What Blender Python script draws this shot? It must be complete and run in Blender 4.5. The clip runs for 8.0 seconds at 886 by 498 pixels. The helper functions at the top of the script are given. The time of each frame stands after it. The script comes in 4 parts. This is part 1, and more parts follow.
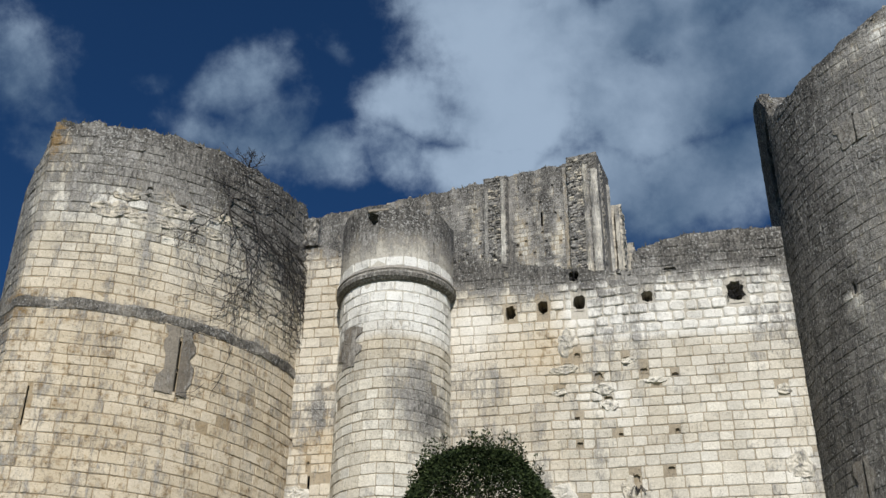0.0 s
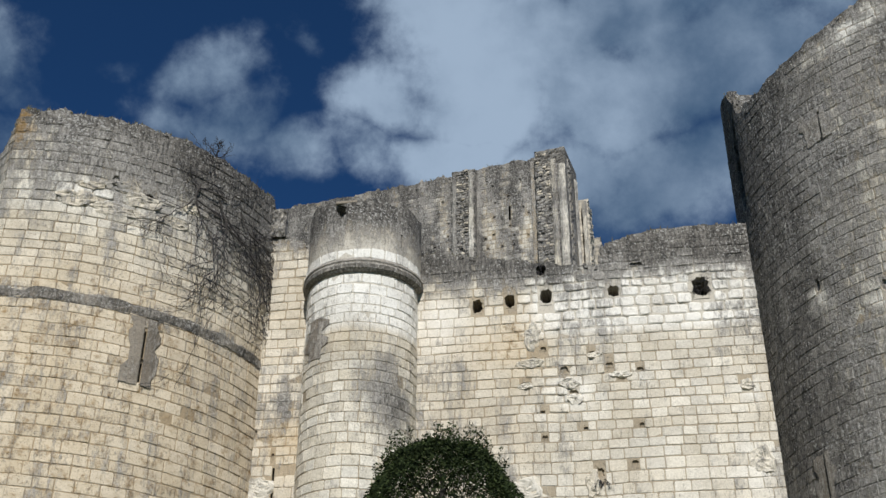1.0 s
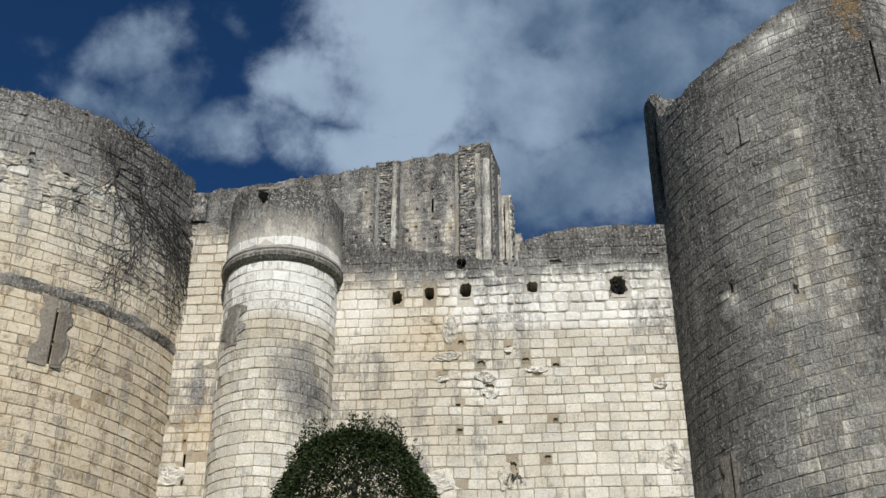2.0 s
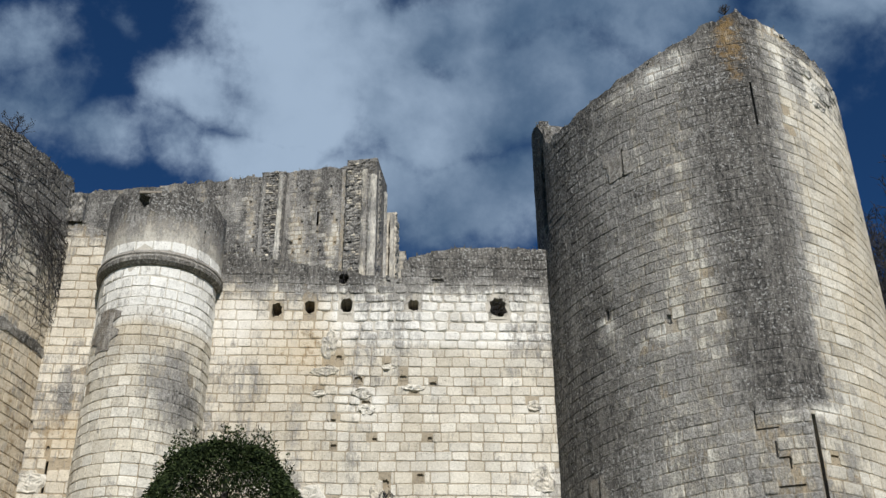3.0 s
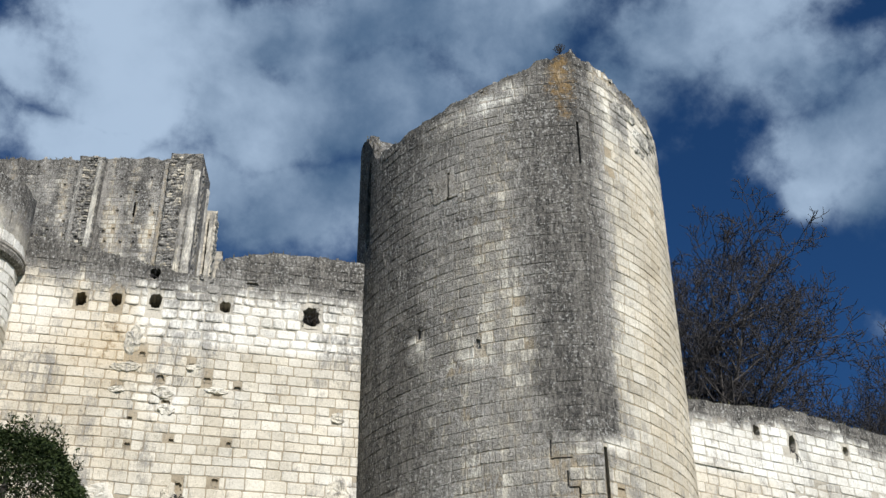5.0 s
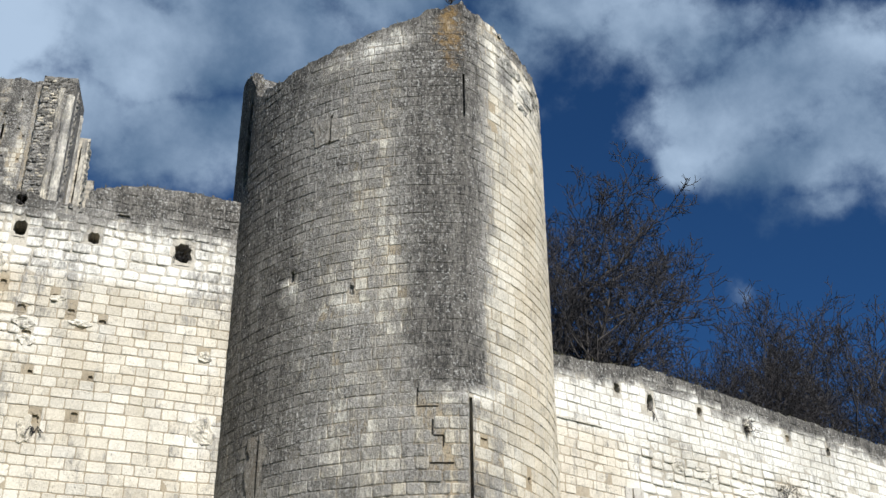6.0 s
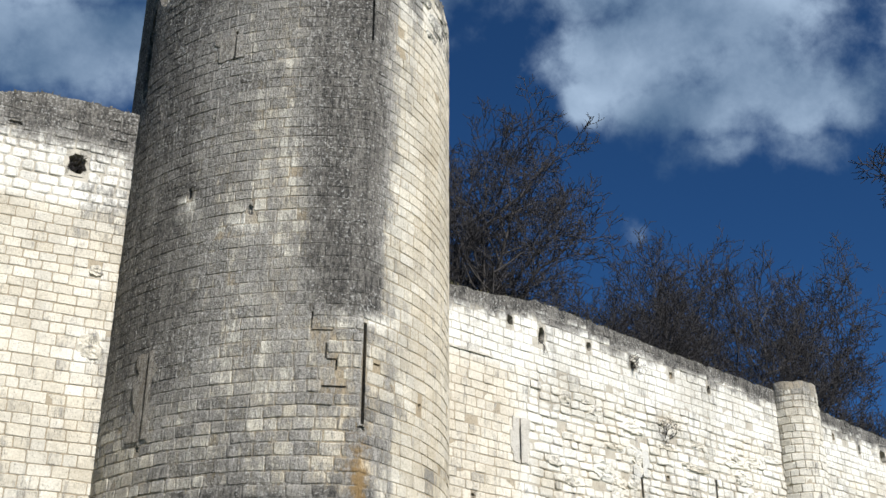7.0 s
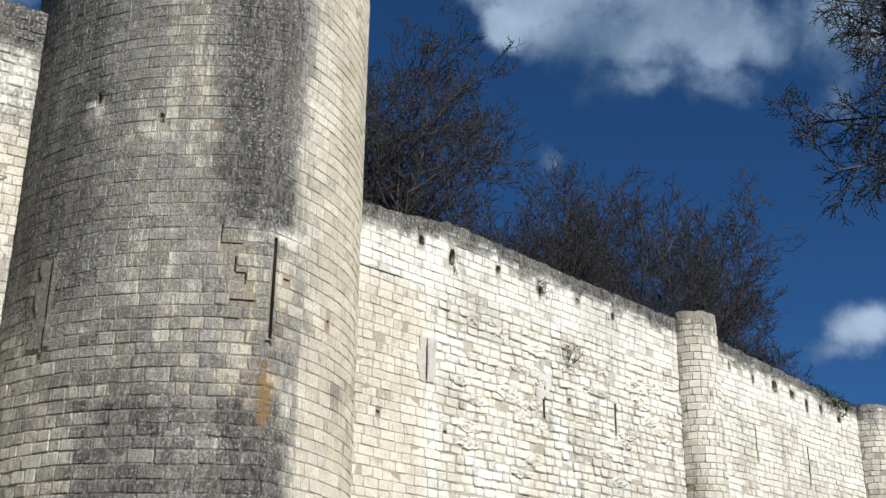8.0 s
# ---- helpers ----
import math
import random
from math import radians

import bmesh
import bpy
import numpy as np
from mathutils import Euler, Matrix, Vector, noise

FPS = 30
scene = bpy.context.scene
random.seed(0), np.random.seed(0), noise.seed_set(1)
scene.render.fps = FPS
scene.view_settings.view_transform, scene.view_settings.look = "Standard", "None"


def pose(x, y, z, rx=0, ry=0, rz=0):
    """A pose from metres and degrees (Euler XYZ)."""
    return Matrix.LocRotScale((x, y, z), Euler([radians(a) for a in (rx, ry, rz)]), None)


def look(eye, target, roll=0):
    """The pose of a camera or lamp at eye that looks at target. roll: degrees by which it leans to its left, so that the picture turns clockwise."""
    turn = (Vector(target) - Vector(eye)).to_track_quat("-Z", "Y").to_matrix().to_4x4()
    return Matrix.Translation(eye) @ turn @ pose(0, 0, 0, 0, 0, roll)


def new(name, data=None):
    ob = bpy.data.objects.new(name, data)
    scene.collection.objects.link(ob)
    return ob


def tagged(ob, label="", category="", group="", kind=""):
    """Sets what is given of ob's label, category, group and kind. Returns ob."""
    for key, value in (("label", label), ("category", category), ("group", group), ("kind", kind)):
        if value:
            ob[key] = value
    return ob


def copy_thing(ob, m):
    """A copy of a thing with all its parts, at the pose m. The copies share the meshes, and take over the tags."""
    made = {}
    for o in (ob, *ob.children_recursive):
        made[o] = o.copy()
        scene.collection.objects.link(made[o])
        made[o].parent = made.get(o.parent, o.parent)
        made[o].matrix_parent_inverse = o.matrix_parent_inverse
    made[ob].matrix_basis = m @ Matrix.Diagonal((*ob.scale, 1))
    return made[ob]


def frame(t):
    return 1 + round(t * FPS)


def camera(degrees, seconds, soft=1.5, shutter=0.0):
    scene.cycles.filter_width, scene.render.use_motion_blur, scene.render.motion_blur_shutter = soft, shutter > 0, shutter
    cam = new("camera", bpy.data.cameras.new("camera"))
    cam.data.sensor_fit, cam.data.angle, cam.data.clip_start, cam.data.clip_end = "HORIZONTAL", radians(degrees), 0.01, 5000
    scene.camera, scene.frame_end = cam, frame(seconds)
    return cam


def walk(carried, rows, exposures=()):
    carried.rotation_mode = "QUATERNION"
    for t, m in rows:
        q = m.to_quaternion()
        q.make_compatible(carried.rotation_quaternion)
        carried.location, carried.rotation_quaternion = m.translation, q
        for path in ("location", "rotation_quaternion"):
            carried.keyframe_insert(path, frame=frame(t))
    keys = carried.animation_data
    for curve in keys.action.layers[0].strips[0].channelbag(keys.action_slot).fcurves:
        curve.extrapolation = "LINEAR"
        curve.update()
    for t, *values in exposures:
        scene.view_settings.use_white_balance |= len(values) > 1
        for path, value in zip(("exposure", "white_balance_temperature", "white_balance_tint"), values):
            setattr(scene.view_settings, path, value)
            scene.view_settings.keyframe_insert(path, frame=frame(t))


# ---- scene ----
cam = camera(42.5, 8.0)
EYE = 1.6
# seconds, bearing, elevation and roll in degrees; the camera turns where it stands
PATH = [
    (0.0, -11.040, 30.663, 0.589),
    (0.5, -10.239, 30.420, 0.260),
    (1.0, -9.150, 30.318, 0.269),
    (1.2, -8.641, 30.297, 0.300),
    (2.3, -2.473, 29.845, -0.158),
    (2.5, -1.002, 29.945, -0.329),
    (3.0, 2.190, 30.732, -0.450),
    (3.5, 4.590, 31.822, -0.466),
    (4.0, 7.003, 32.228, -0.279),
    (4.5, 9.536, 32.004, -0.237),
    (4.7, 10.678, 31.792, -0.200),
    (5.8, 18.684, 29.319, -0.380),
    (6.0, 19.846, 28.666, -0.320),
    (6.5, 22.722, 27.018, -0.189),
    (7.0, 25.445, 25.004, 0.080),
    (7.5, 27.749, 23.040, 0.409),
    (8.0, 30.216, 20.996, 0.612),
]
walk(cam, [(t, pose(0, 0, EYE, 90 + el, 0, -az) @ pose(0, 0, 0, 0, 0, roll)) for t, az, el, roll in PATH],
     [(0.0, 0.01), (1.2, 0.01), (2.5, 0.04), (3.5, 0.10), (4.5, 0.24), (6.0, 0.40), (7.0, 0.42), (8.0, 0.34)])

# ---- light ----
SUN = Vector((0.15, -0.78, 0.62)).normalized()
sun = new("sun", bpy.data.lights.new("sun", "SUN"))
sun.data.energy, sun.data.angle, sun.data.color = 5.2, radians(0.6), (1.0, 0.985, 0.965)
sun.matrix_world = look(SUN * 80, (0, 0, 0))


class Net:
    """A small helper to wire shader nodes."""

    def __init__(self, tree):
        self.tree = tree
        tree.nodes.clear()

    def node(self, kind):
        return self.tree.nodes.new(kind)

    def put(self, socket, value):
        if isinstance(value, bpy.types.NodeSocket):
            self.tree.links.new(value, socket)
        else:
            socket.default_value = value

    def math(self, op, a, b=0.0, c=0.0, clamp=False):
        n = self.node("ShaderNodeMath")
        n.operation, n.use_clamp = op, clamp
        for i, v in enumerate((a, b, c)):
            self.put(n.inputs[i], v)
        return n.outputs[0]

    def vmath(self, op, a, b=(0, 0, 0), scale=None):
        n = self.node("ShaderNodeVectorMath")
        n.operation = op
        self.put(n.inputs[0], a)
        self.put(n.inputs[1], b)
        if scale is not None:
            self.put(n.inputs[3], scale)
        return n.outputs["Value"] if op in ("DOT_PRODUCT", "LENGTH", "DISTANCE") else n.outputs[0]

    def noise(self, vector, scale, detail=4.0, rough=0.55, out=0, distortion=0.0):
        n = self.node("ShaderNodeTexNoise")
        self.put(n.inputs["Vector"], vector)
        n.inputs["Scale"].default_value = scale
        n.inputs["Detail"].default_value = detail
        n.inputs["Roughness"].default_value = rough
        n.inputs["Distortion"].default_value = distortion
        return n.outputs[out]

    def ramp(self, value, lo, hi, a=0.0, b=1.0):
        n = self.node("ShaderNodeMapRange")
        n.interpolation_type = "SMOOTHSTEP"
        for i, v in enumerate((value, lo, hi, a, b)):
            self.put(n.inputs[i], v)
        return n.outputs[0]

    def mix(self, fac, a, b, blend="MIX"):
        n = self.node("ShaderNodeMix")
        n.data_type, n.blend_type = "RGBA", blend
        self.put(n.inputs[0], fac)
        self.put(n.inputs[6], a if isinstance(a, bpy.types.NodeSocket) else (*a, 1))
        self.put(n.inputs[7], b if isinstance(b, bpy.types.NodeSocket) else (*b, 1))
        return n.outputs[2]

    def attr(self, name):
        n = self.node("ShaderNodeAttribute")
        n.attribute_name = name
        return n.outputs["Fac"]


def ray_dir(az, el):
    a, e = radians(az), radians(el)
    return (math.sin(a) * math.cos(e), math.cos(a) * math.cos(e), math.sin(e))


def build_sky():
    world = bpy.data.worlds.new("world")
    scene.world = world
    world.use_nodes = True
    n = Net(world.node_tree)
    sky = n.node("ShaderNodeTexSky")
    sky.sky_type = "NISHITA"
    sky.sun_disc = False
    sky.sun_elevation = math.asin(SUN.z)
    sky.sun_rotation = math.atan2(SUN.x, SUN.y)
    sky.altitude = 900.0
    sky.air_density, sky.dust_density, sky.ozone_density = 0.75, 0.15, 3.5
    way = n.node("ShaderNodeTexCoord").outputs["Generated"]
    # cumulus banks: centre bearing, elevation, half width, half height (degrees), thickness and brightness
    warp = n.noise(way, 7.0, 3.0, 0.5, out=1)
    bent = n.vmath("ADD", way, n.vmath("SCALE", n.vmath("SUBTRACT", warp, (0.5, 0.5, 0.5)), scale=0.11))
    cover, weight, glow = 0.0, 0.001, 0.0
    for az, el, w, h, strength, bright in CLOUDS:
        d = Vector(ray_dir(az, el))
        right = Vector((math.cos(radians(az)), -math.sin(radians(az)), 0))
        up = right.cross(d)
        px = n.math("DIVIDE", n.vmath("DOT_PRODUCT", bent, tuple(right)), math.sin(radians(w)))
        py = n.math("DIVIDE", n.vmath("DOT_PRODUCT", bent, tuple(up)), math.sin(radians(h)))
        front = n.math("GREATER_THAN", n.vmath("DOT_PRODUCT", way, tuple(d)), 0.3)
        r2 = n.math("ADD", n.math("MULTIPLY", px, px), n.math("MULTIPLY", py, py))
        blob = n.math("MULTIPLY", n.math("MULTIPLY", n.math("EXPONENT", n.math("MULTIPLY", r2, -0.8)), front), strength)
        cover = n.math("MAXIMUM", cover, blob)
        weight = n.math("ADD", weight, blob)
        glow = n.math("ADD", glow, n.math("MULTIPLY", blob, bright))
    glow = n.math("DIVIDE", glow, weight)
    # the open sky behind and beside the view has scattered clouds too
    loose = n.ramp(n.noise(way, 3.1, 6.0, 0.6), 0.56, 0.72, 0.0, 0.45)
    side = n.ramp(n.vmath("DOT_PRODUCT", way, ray_dir(12, 30)), 0.72, 0.5)
    cover = n.math("MAXIMUM", cover, n.math("MULTIPLY", loose, side))
    billow = n.noise(way, 10.0, 9.0, 0.62)
    fine = n.noise(way, 34.0, 6.0, 0.6)
    edge = n.math("ADD", n.math("MULTIPLY", n.math("SUBTRACT", billow, 0.5), 1.15), n.math("MULTIPLY", n.math("SUBTRACT", fine, 0.5), 0.42))
    dens = n.ramp(n.math("ADD", cover, edge), 0.24, 0.78)
    # cloud brightness varies with its own billows
    puff = n.math("ADD", n.math("MULTIPLY", n.math("SUBTRACT", n.noise(bent, 5.0, 6.0, 0.55), 0.5), 1.3), n.math("MULTIPLY", n.math("SUBTRACT", billow, 0.5), 0.9))
    tone = n.ramp(n.math("ADD", glow, puff), 0.05, 1.0)
    shade = n.mix(tone, CLOUD_DARK, CLOUD_LIGHT)
    blue = n.mix(1.0, sky.outputs[0], SKY_TINT, "MULTIPLY")
    colour = n.mix(n.math("MULTIPLY", dens, 0.93), blue, shade)
    back = n.node("ShaderNodeBackground")
    n.put(back.inputs[0], colour)
    back.inputs[1].default_value = 0.065
    n.put(n.node("ShaderNodeOutputWorld").inputs[0], back.outputs[0])


CLOUD_DARK, CLOUD_LIGHT = (1.0, 1.85, 3.2), (5.5, 7.1, 9.2)
SKY_TINT = (0.29, 0.60, 0.86)
CLOUDS = [
    (-8.2, 41.8, 4.2, 3.6, 1.05, 0.8), (-7.0, 38.0, 5.0, 3.2, 1.1, 1.05), (-12.9, 38.0, 2.6, 2.0, 0.95, 0.9), (-14.5, 35.4, 2.0, 2.0, 0.62, 0.7), (-3.3, 40.3, 5.0, 4.0, 1.1, 1.0), (0.0, 37.1, 4.5, 3.2, 1.05, 0.65),
    (2.8, 41.5, 5.0, 3.0, 1.05, 0.75), (5.3, 37.9, 4.0, 3.4, 1.0, 0.2), (8.8, 38.7, 5.0, 3.6, 0.85, 0.08), (2.9, 33.2, 7.0, 2.6, 0.95, 0.12), (-1.5, 33.6, 5.0, 2.0, 0.9, 0.3), (-9.5, 34.8, 4.0, 2.0, 0.9, 0.75),
    (10.2, 42.6, 5.0, 3.2, 1.0, 0.5), (17.7, 42.4, 6.0, 3.6, 1.0, 0.6), (22.7, 39.0, 4.0, 2.6, 0.8, 0.3), (28.5, 41.4, 6.0, 3.0, 0.9, 0.55), (33.0, 38.9, 4.0, 2.4, 0.8, 0.45), (36.2, 37.6, 4.0, 2.6, 0.8, 0.45),
    (34.4, 32.3, 1.7, 1.7, 0.95, 0.95), (37.2, 34.2, 4.0, 3.0, 1.0, 0.65), (41.3, 35.4, 5.0, 3.2, 1.0, 0.5), (39.4, 31.2, 4.0, 1.8, 0.85, 0.3), (44.0, 32.2, 4.6, 2.6, 0.9, 0.35), (48.5, 31.4, 3.0, 2.2, 0.75, 0.35),
    (39.6, 29.3, 4.0, 1.3, 0.5, 0.12), (46.0, 29.2, 4.0, 1.4, 0.5, 0.15), (51.5, 31.0, 3.0, 3.0, 0.8, 0.5), (51.0, 28.4, 3.0, 1.6, 0.5, 0.35), (50.9, 16.9, 2.2, 1.4, 0.75, 0.6), (48.6, 15.8, 2.2, 1.0, 0.5, 0.35), (36.7, 25.2, 0.7, 1.0, 0.40, 0.6),
    (-37.6, 36.0, 3.4, 3.0, 0.66, 0.45), (-35.2, 33.5, 2.6, 2.0, 0.66, 0.5), (-28.3, 38.3, 2.0, 1.3, 0.42, 0.4), (-24.1, 38.0, 2.6, 1.9, 0.62, 0.45), (-22.6, 35.9, 3.4, 1.8, 0.66, 0.4), (-18.8, 34.9, 2.8, 1.6, 0.66, 0.4), (-17.9, 40.3, 1.8, 1.2, 0.48, 0.35),
]
build_sky()

# ---- materials ----
def surface(name, rough=0.9):
    m = bpy.data.materials.new(name)
    m.use_nodes = True
    n = Net(m.node_tree)
    b = n.node("ShaderNodeBsdfPrincipled")
    b.inputs["Roughness"].default_value = rough
    n.put(n.node("ShaderNodeOutputMaterial").inputs[0], b.outputs[0])
    return m, n, b


def lift(n, b, height, strength, distance):
    bump = n.node("ShaderNodeBump")
    bump.inputs["Strength"].default_value, bump.inputs["Distance"].default_value = strength, distance
    n.put(bump.inputs["Height"], height)
    n.put(b.inputs["Normal"], bump.outputs[0])


def stone(name, pale, warm, crust, joint=False):
    """Weathered tuffeau limestone. Vertex values: lichen_shade (grey crust, and shade painted in), chalk (renewed pale
    stone), ochre (yellow lichens, rust).
    """
    m, n, b = surface(name, 0.95)
    p = n.node("ShaderNodeNewGeometry").outputs["Position"]
    one = n.math("FRACT", n.math("ADD", n.node("ShaderNodeNewGeometry").outputs["Random Per Island"],
                                 n.math("MULTIPLY", n.node("ShaderNodeObjectInfo").outputs["Random"], 7.31)))
    two = n.math("FRACT", n.math("MULTIPLY", one, 17.7))
    big = n.noise(p, 0.55, 4.0, 0.6)
    mid = n.noise(p, 3.2, 5.0, 0.62)
    fine = n.noise(p, 21.0, 5.0, 0.7)
    grain = n.noise(p, 11.0, 6.0, 0.72)
    pit = n.noise(p, 30.0, 3.0, 0.6)
    col = n.mix(n.ramp(n.math("ADD", n.math("MULTIPLY", one, 0.65), n.math("MULTIPLY", mid, 0.5)), 0.1, 1.0), pale, warm)
    col = n.mix(1.0, col, n.mix(two, (0.88, 0.88, 0.87), (1.09, 1.08, 1.05)), "MULTIPLY")
    col = n.mix(1.0, col, n.mix(n.ramp(fine, 0.3, 0.7), (0.80, 0.79, 0.77), (1.1, 1.1, 1.1)), "MULTIPLY")
    col = n.mix(n.math("MULTIPLY", n.attr("chalk"), 0.8), col, (0.76, 0.75, 0.71))
    col = n.mix(1.0, col, n.mix(n.ramp(n.math("ADD", n.math("MULTIPLY", big, 0.6), n.math("MULTIPLY", grain, 0.4)), 0.32, 0.62), (0.70, 0.68, 0.64), (1.05, 1.05, 1.04)), "MULTIPLY")
    col = n.mix(n.math("MULTIPLY", n.attr("ochre"), 0.75, clamp=True), col, (0.56, 0.44, 0.28))
    if joint:
        col = n.mix(1.0, col, (0.72, 0.69, 0.64), "MULTIPLY")
    # crust and painted-in shade: a broad amount, broken up by runs, flecks and specks
    streak = n.noise(n.vmath("MULTIPLY", p, (2.6, 2.6, 0.24)), 1.0, 5.0, 0.66)
    fleck = n.noise(n.vmath("MULTIPLY", p, (13.0, 13.0, 4.5)), 1.0, 5.0, 0.72)
    wob = n.math("ADD", n.math("MULTIPLY", n.math("SUBTRACT", streak, 0.5), 2.1), n.math("ADD", n.math("MULTIPLY", n.math("SUBTRACT", fleck, 0.5), 2.2), n.math("ADD", n.math("MULTIPLY", n.math("SUBTRACT", mid, 0.5), 0.8), n.math("MULTIPLY", n.math("SUBTRACT", one, 0.5), 0.22))))
    amount = n.ramp(n.math("ADD", n.attr("lichen_shade"), wob), 0.12, 0.98)
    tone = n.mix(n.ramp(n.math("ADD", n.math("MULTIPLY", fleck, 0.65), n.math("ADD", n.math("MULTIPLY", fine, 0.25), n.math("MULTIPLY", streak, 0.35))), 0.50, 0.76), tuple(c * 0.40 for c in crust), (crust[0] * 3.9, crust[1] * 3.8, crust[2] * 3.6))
    tone = n.mix(n.ramp(n.attr("lichen_shade"), 0.8, 1.25), tone, n.mix(1.0, tone, (0.52, 0.51, 0.50), "MULTIPLY"))
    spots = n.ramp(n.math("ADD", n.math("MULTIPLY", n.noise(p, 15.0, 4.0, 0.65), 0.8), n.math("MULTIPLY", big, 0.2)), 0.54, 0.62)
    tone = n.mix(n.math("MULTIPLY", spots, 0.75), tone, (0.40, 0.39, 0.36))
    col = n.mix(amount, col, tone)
    rust = n.math("ADD", n.attr("ochre"), n.math("ADD", n.math("MULTIPLY", n.math("SUBTRACT", mid, 0.5), 1.8), n.math("MULTIPLY", n.math("SUBTRACT", grain, 0.5), 1.5)))
    col = n.mix(n.math("MULTIPLY", n.ramp(rust, 0.62, 1.25), 0.85), col, (0.215, 0.130, 0.042))
    pits = n.ramp(pit, 0.30, 0.42)
    col = n.mix(n.math("MULTIPLY", n.math("SUBTRACT", 1.0, pits), 0.55), col, (0.10, 0.085, 0.065))
    n.put(b.inputs["Base Color"], col)
    lift(n, b, n.math("ADD", n.math("MULTIPLY", mid, 0.7), n.math("ADD", n.math("MULTIPLY", grain, n.math("ADD", 0.35, n.math("MULTIPLY", amount, 0.9))), n.math("MULTIPLY", pits, 0.3))), 0.9, 0.04)
    return m


PALE, WARM, CRUST = (0.635, 0.605, 0.54), (0.55, 0.50, 0.41), (0.080, 0.077, 0.072)
STONE = stone("limestone", PALE, WARM, CRUST)
JOINT = stone("lime_mortar", (0.52, 0.46, 0.365), (0.39, 0.335, 0.25), CRUST, joint=True)


def plain(name, colour, other, scale=6.0, rough=0.9, bump=0.3, island=False):
    m, n, b = surface(name, rough)
    p = n.node("ShaderNodeNewGeometry").outputs["Position"]
    f = n.noise(p, scale, 5.0, 0.65)
    if island:
        f = n.math("ADD", n.math("MULTIPLY", f, 0.5), n.math("MULTIPLY", n.node("ShaderNodeNewGeometry").outputs["Random Per Island"], 0.5))
    n.put(b.inputs["Base Color"], n.mix(n.ramp(f, 0.25, 0.75), colour, other))
    if bump:
        lift(n, b, n.noise(p, scale * 5, 4.0, 0.6), bump, 0.02)
    return m


BARK = plain("bark", (0.034, 0.029, 0.026), (0.072, 0.062, 0.053), 3.0)
TWIG = plain("twig_bark", (0.017, 0.015, 0.016), (0.038, 0.033, 0.032), 2.0, bump=0)
LEAF = plain("evergreen_leaf", (0.010, 0.018, 0.007), (0.040, 0.055, 0.018), 4.0, 0.8, 0, True)
LEAF.node_tree.nodes["Principled BSDF"].inputs["Specular IOR Level"].default_value = 0.12
GRASS = plain("grass", (0.05, 0.075, 0.022), (0.10, 0.11, 0.045), 0.8, 0.95, 0.6)
MOSS = plain("dry_weeds", (0.05, 0.05, 0.022), (0.13, 0.11, 0.055), 6.0, 0.95, 0, True)
CEMENT = stone("grey_render", (0.29, 0.255, 0.21), (0.21, 0.18, 0.145), (0.085, 0.08, 0.072))
IRON = plain("dark_hollow", (0.012, 0.011, 0.010), (0.03, 0.027, 0.024), 5.0)


# ---- building blocks ----
def mesh_ob(name, verts, faces, material, parent=None, label="", attrs=None, smooth=False):
    me = bpy.data.meshes.new(name)
    me.from_pydata([tuple(v) for v in verts], [], faces)
    me.materials.append(material)
    for key, values in (attrs or {}).items():
        me.attributes.new(key, "FLOAT", "POINT").data.foreach_set("value", np.asarray(values, dtype=np.float32))
    if smooth:
        me.polygons.foreach_set("use_smooth", [True] * len(me.polygons))
    me.update()
    ob = new(name, me)
    if parent:
        ob.parent = parent
    if label:
        ob["label"] = label
    return ob


def part(name, bm, material, parent, label=""):
    me = bpy.data.meshes.new(name)
    bm.to_mesh(me)
    bm.free()
    me.materials.append(material)
    ob = new(name, me)
    ob.parent = parent
    if label:
        ob["label"] = label
    return ob


def empty(name, place=(0, 0, 0)):
    ob = new(name)
    ob.location = place
    return ob


# CURVES
class Line:
    """A plan line walked from left to right as the viewer sees it; the outer side is to its right hand."""

    def __init__(self, points):
        self.p = np.array(points, dtype=float)
        seg = np.diff(self.p, axis=0)
        length = np.hypot(seg[:, 0], seg[:, 1])
        self.s = np.concatenate([[0], np.cumsum(length)])
        t = seg / length[:, None]
        nrm = np.stack([t[:, 1], -t[:, 0]], axis=1)
        v = np.concatenate([nrm[:1], nrm[:-1] + nrm[1:], nrm[-1:]])
        self.n = v / np.linalg.norm(v, axis=1)[:, None]
        self.length = self.s[-1]

    def at(self, u, out=0.0):
        x, y = np.interp(u, self.s, self.p[:, 0]), np.interp(u, self.s, self.p[:, 1])
        nx, ny = np.interp(u, self.s, self.n[:, 0]), np.interp(u, self.s, self.n[:, 1])
        k = 1 / max(1e-6, math.hypot(nx, ny))
        return x + nx * k * out, y + ny * k * out


def flank(w, yc, back, count=26):
    """One side of an almond plan: from the beak (0, 0) out to half width w at depth yc, and on to the back."""
    r = (w * w + yc * yc) / (2 * w)
    a1 = math.atan2(yc, r - w)
    pts = []
    for i in range(count + 1):
        a = a1 * (1 - i / count)
        x, y = w - r + r * math.cos(a), yc - r * math.sin(a)
        if y <= back:
            pts.append((x, y))
    if back > yc:
        pts.append((w, back))
    return pts


def almond(cx, cy, wl, ycl, backl, wr, ycr, backr):
    left = [(cx - x, cy + y) for x, y in flank(wl, ycl, backl)][::-1]
    right = [(cx + x, cy + y) for x, y in flank(wr, ycr, backr)][1:]
    line = Line(left + right)
    line.ridge = line.s[len(left) - 1]
    return line


def arc(cx, cy, r, a0, a1, count=28):
    return Line([(cx + r * math.cos(radians(a0 + (a1 - a0) * i / count)), cy + r * math.sin(radians(a0 + (a1 - a0) * i / count))) for i in range(count + 1)])


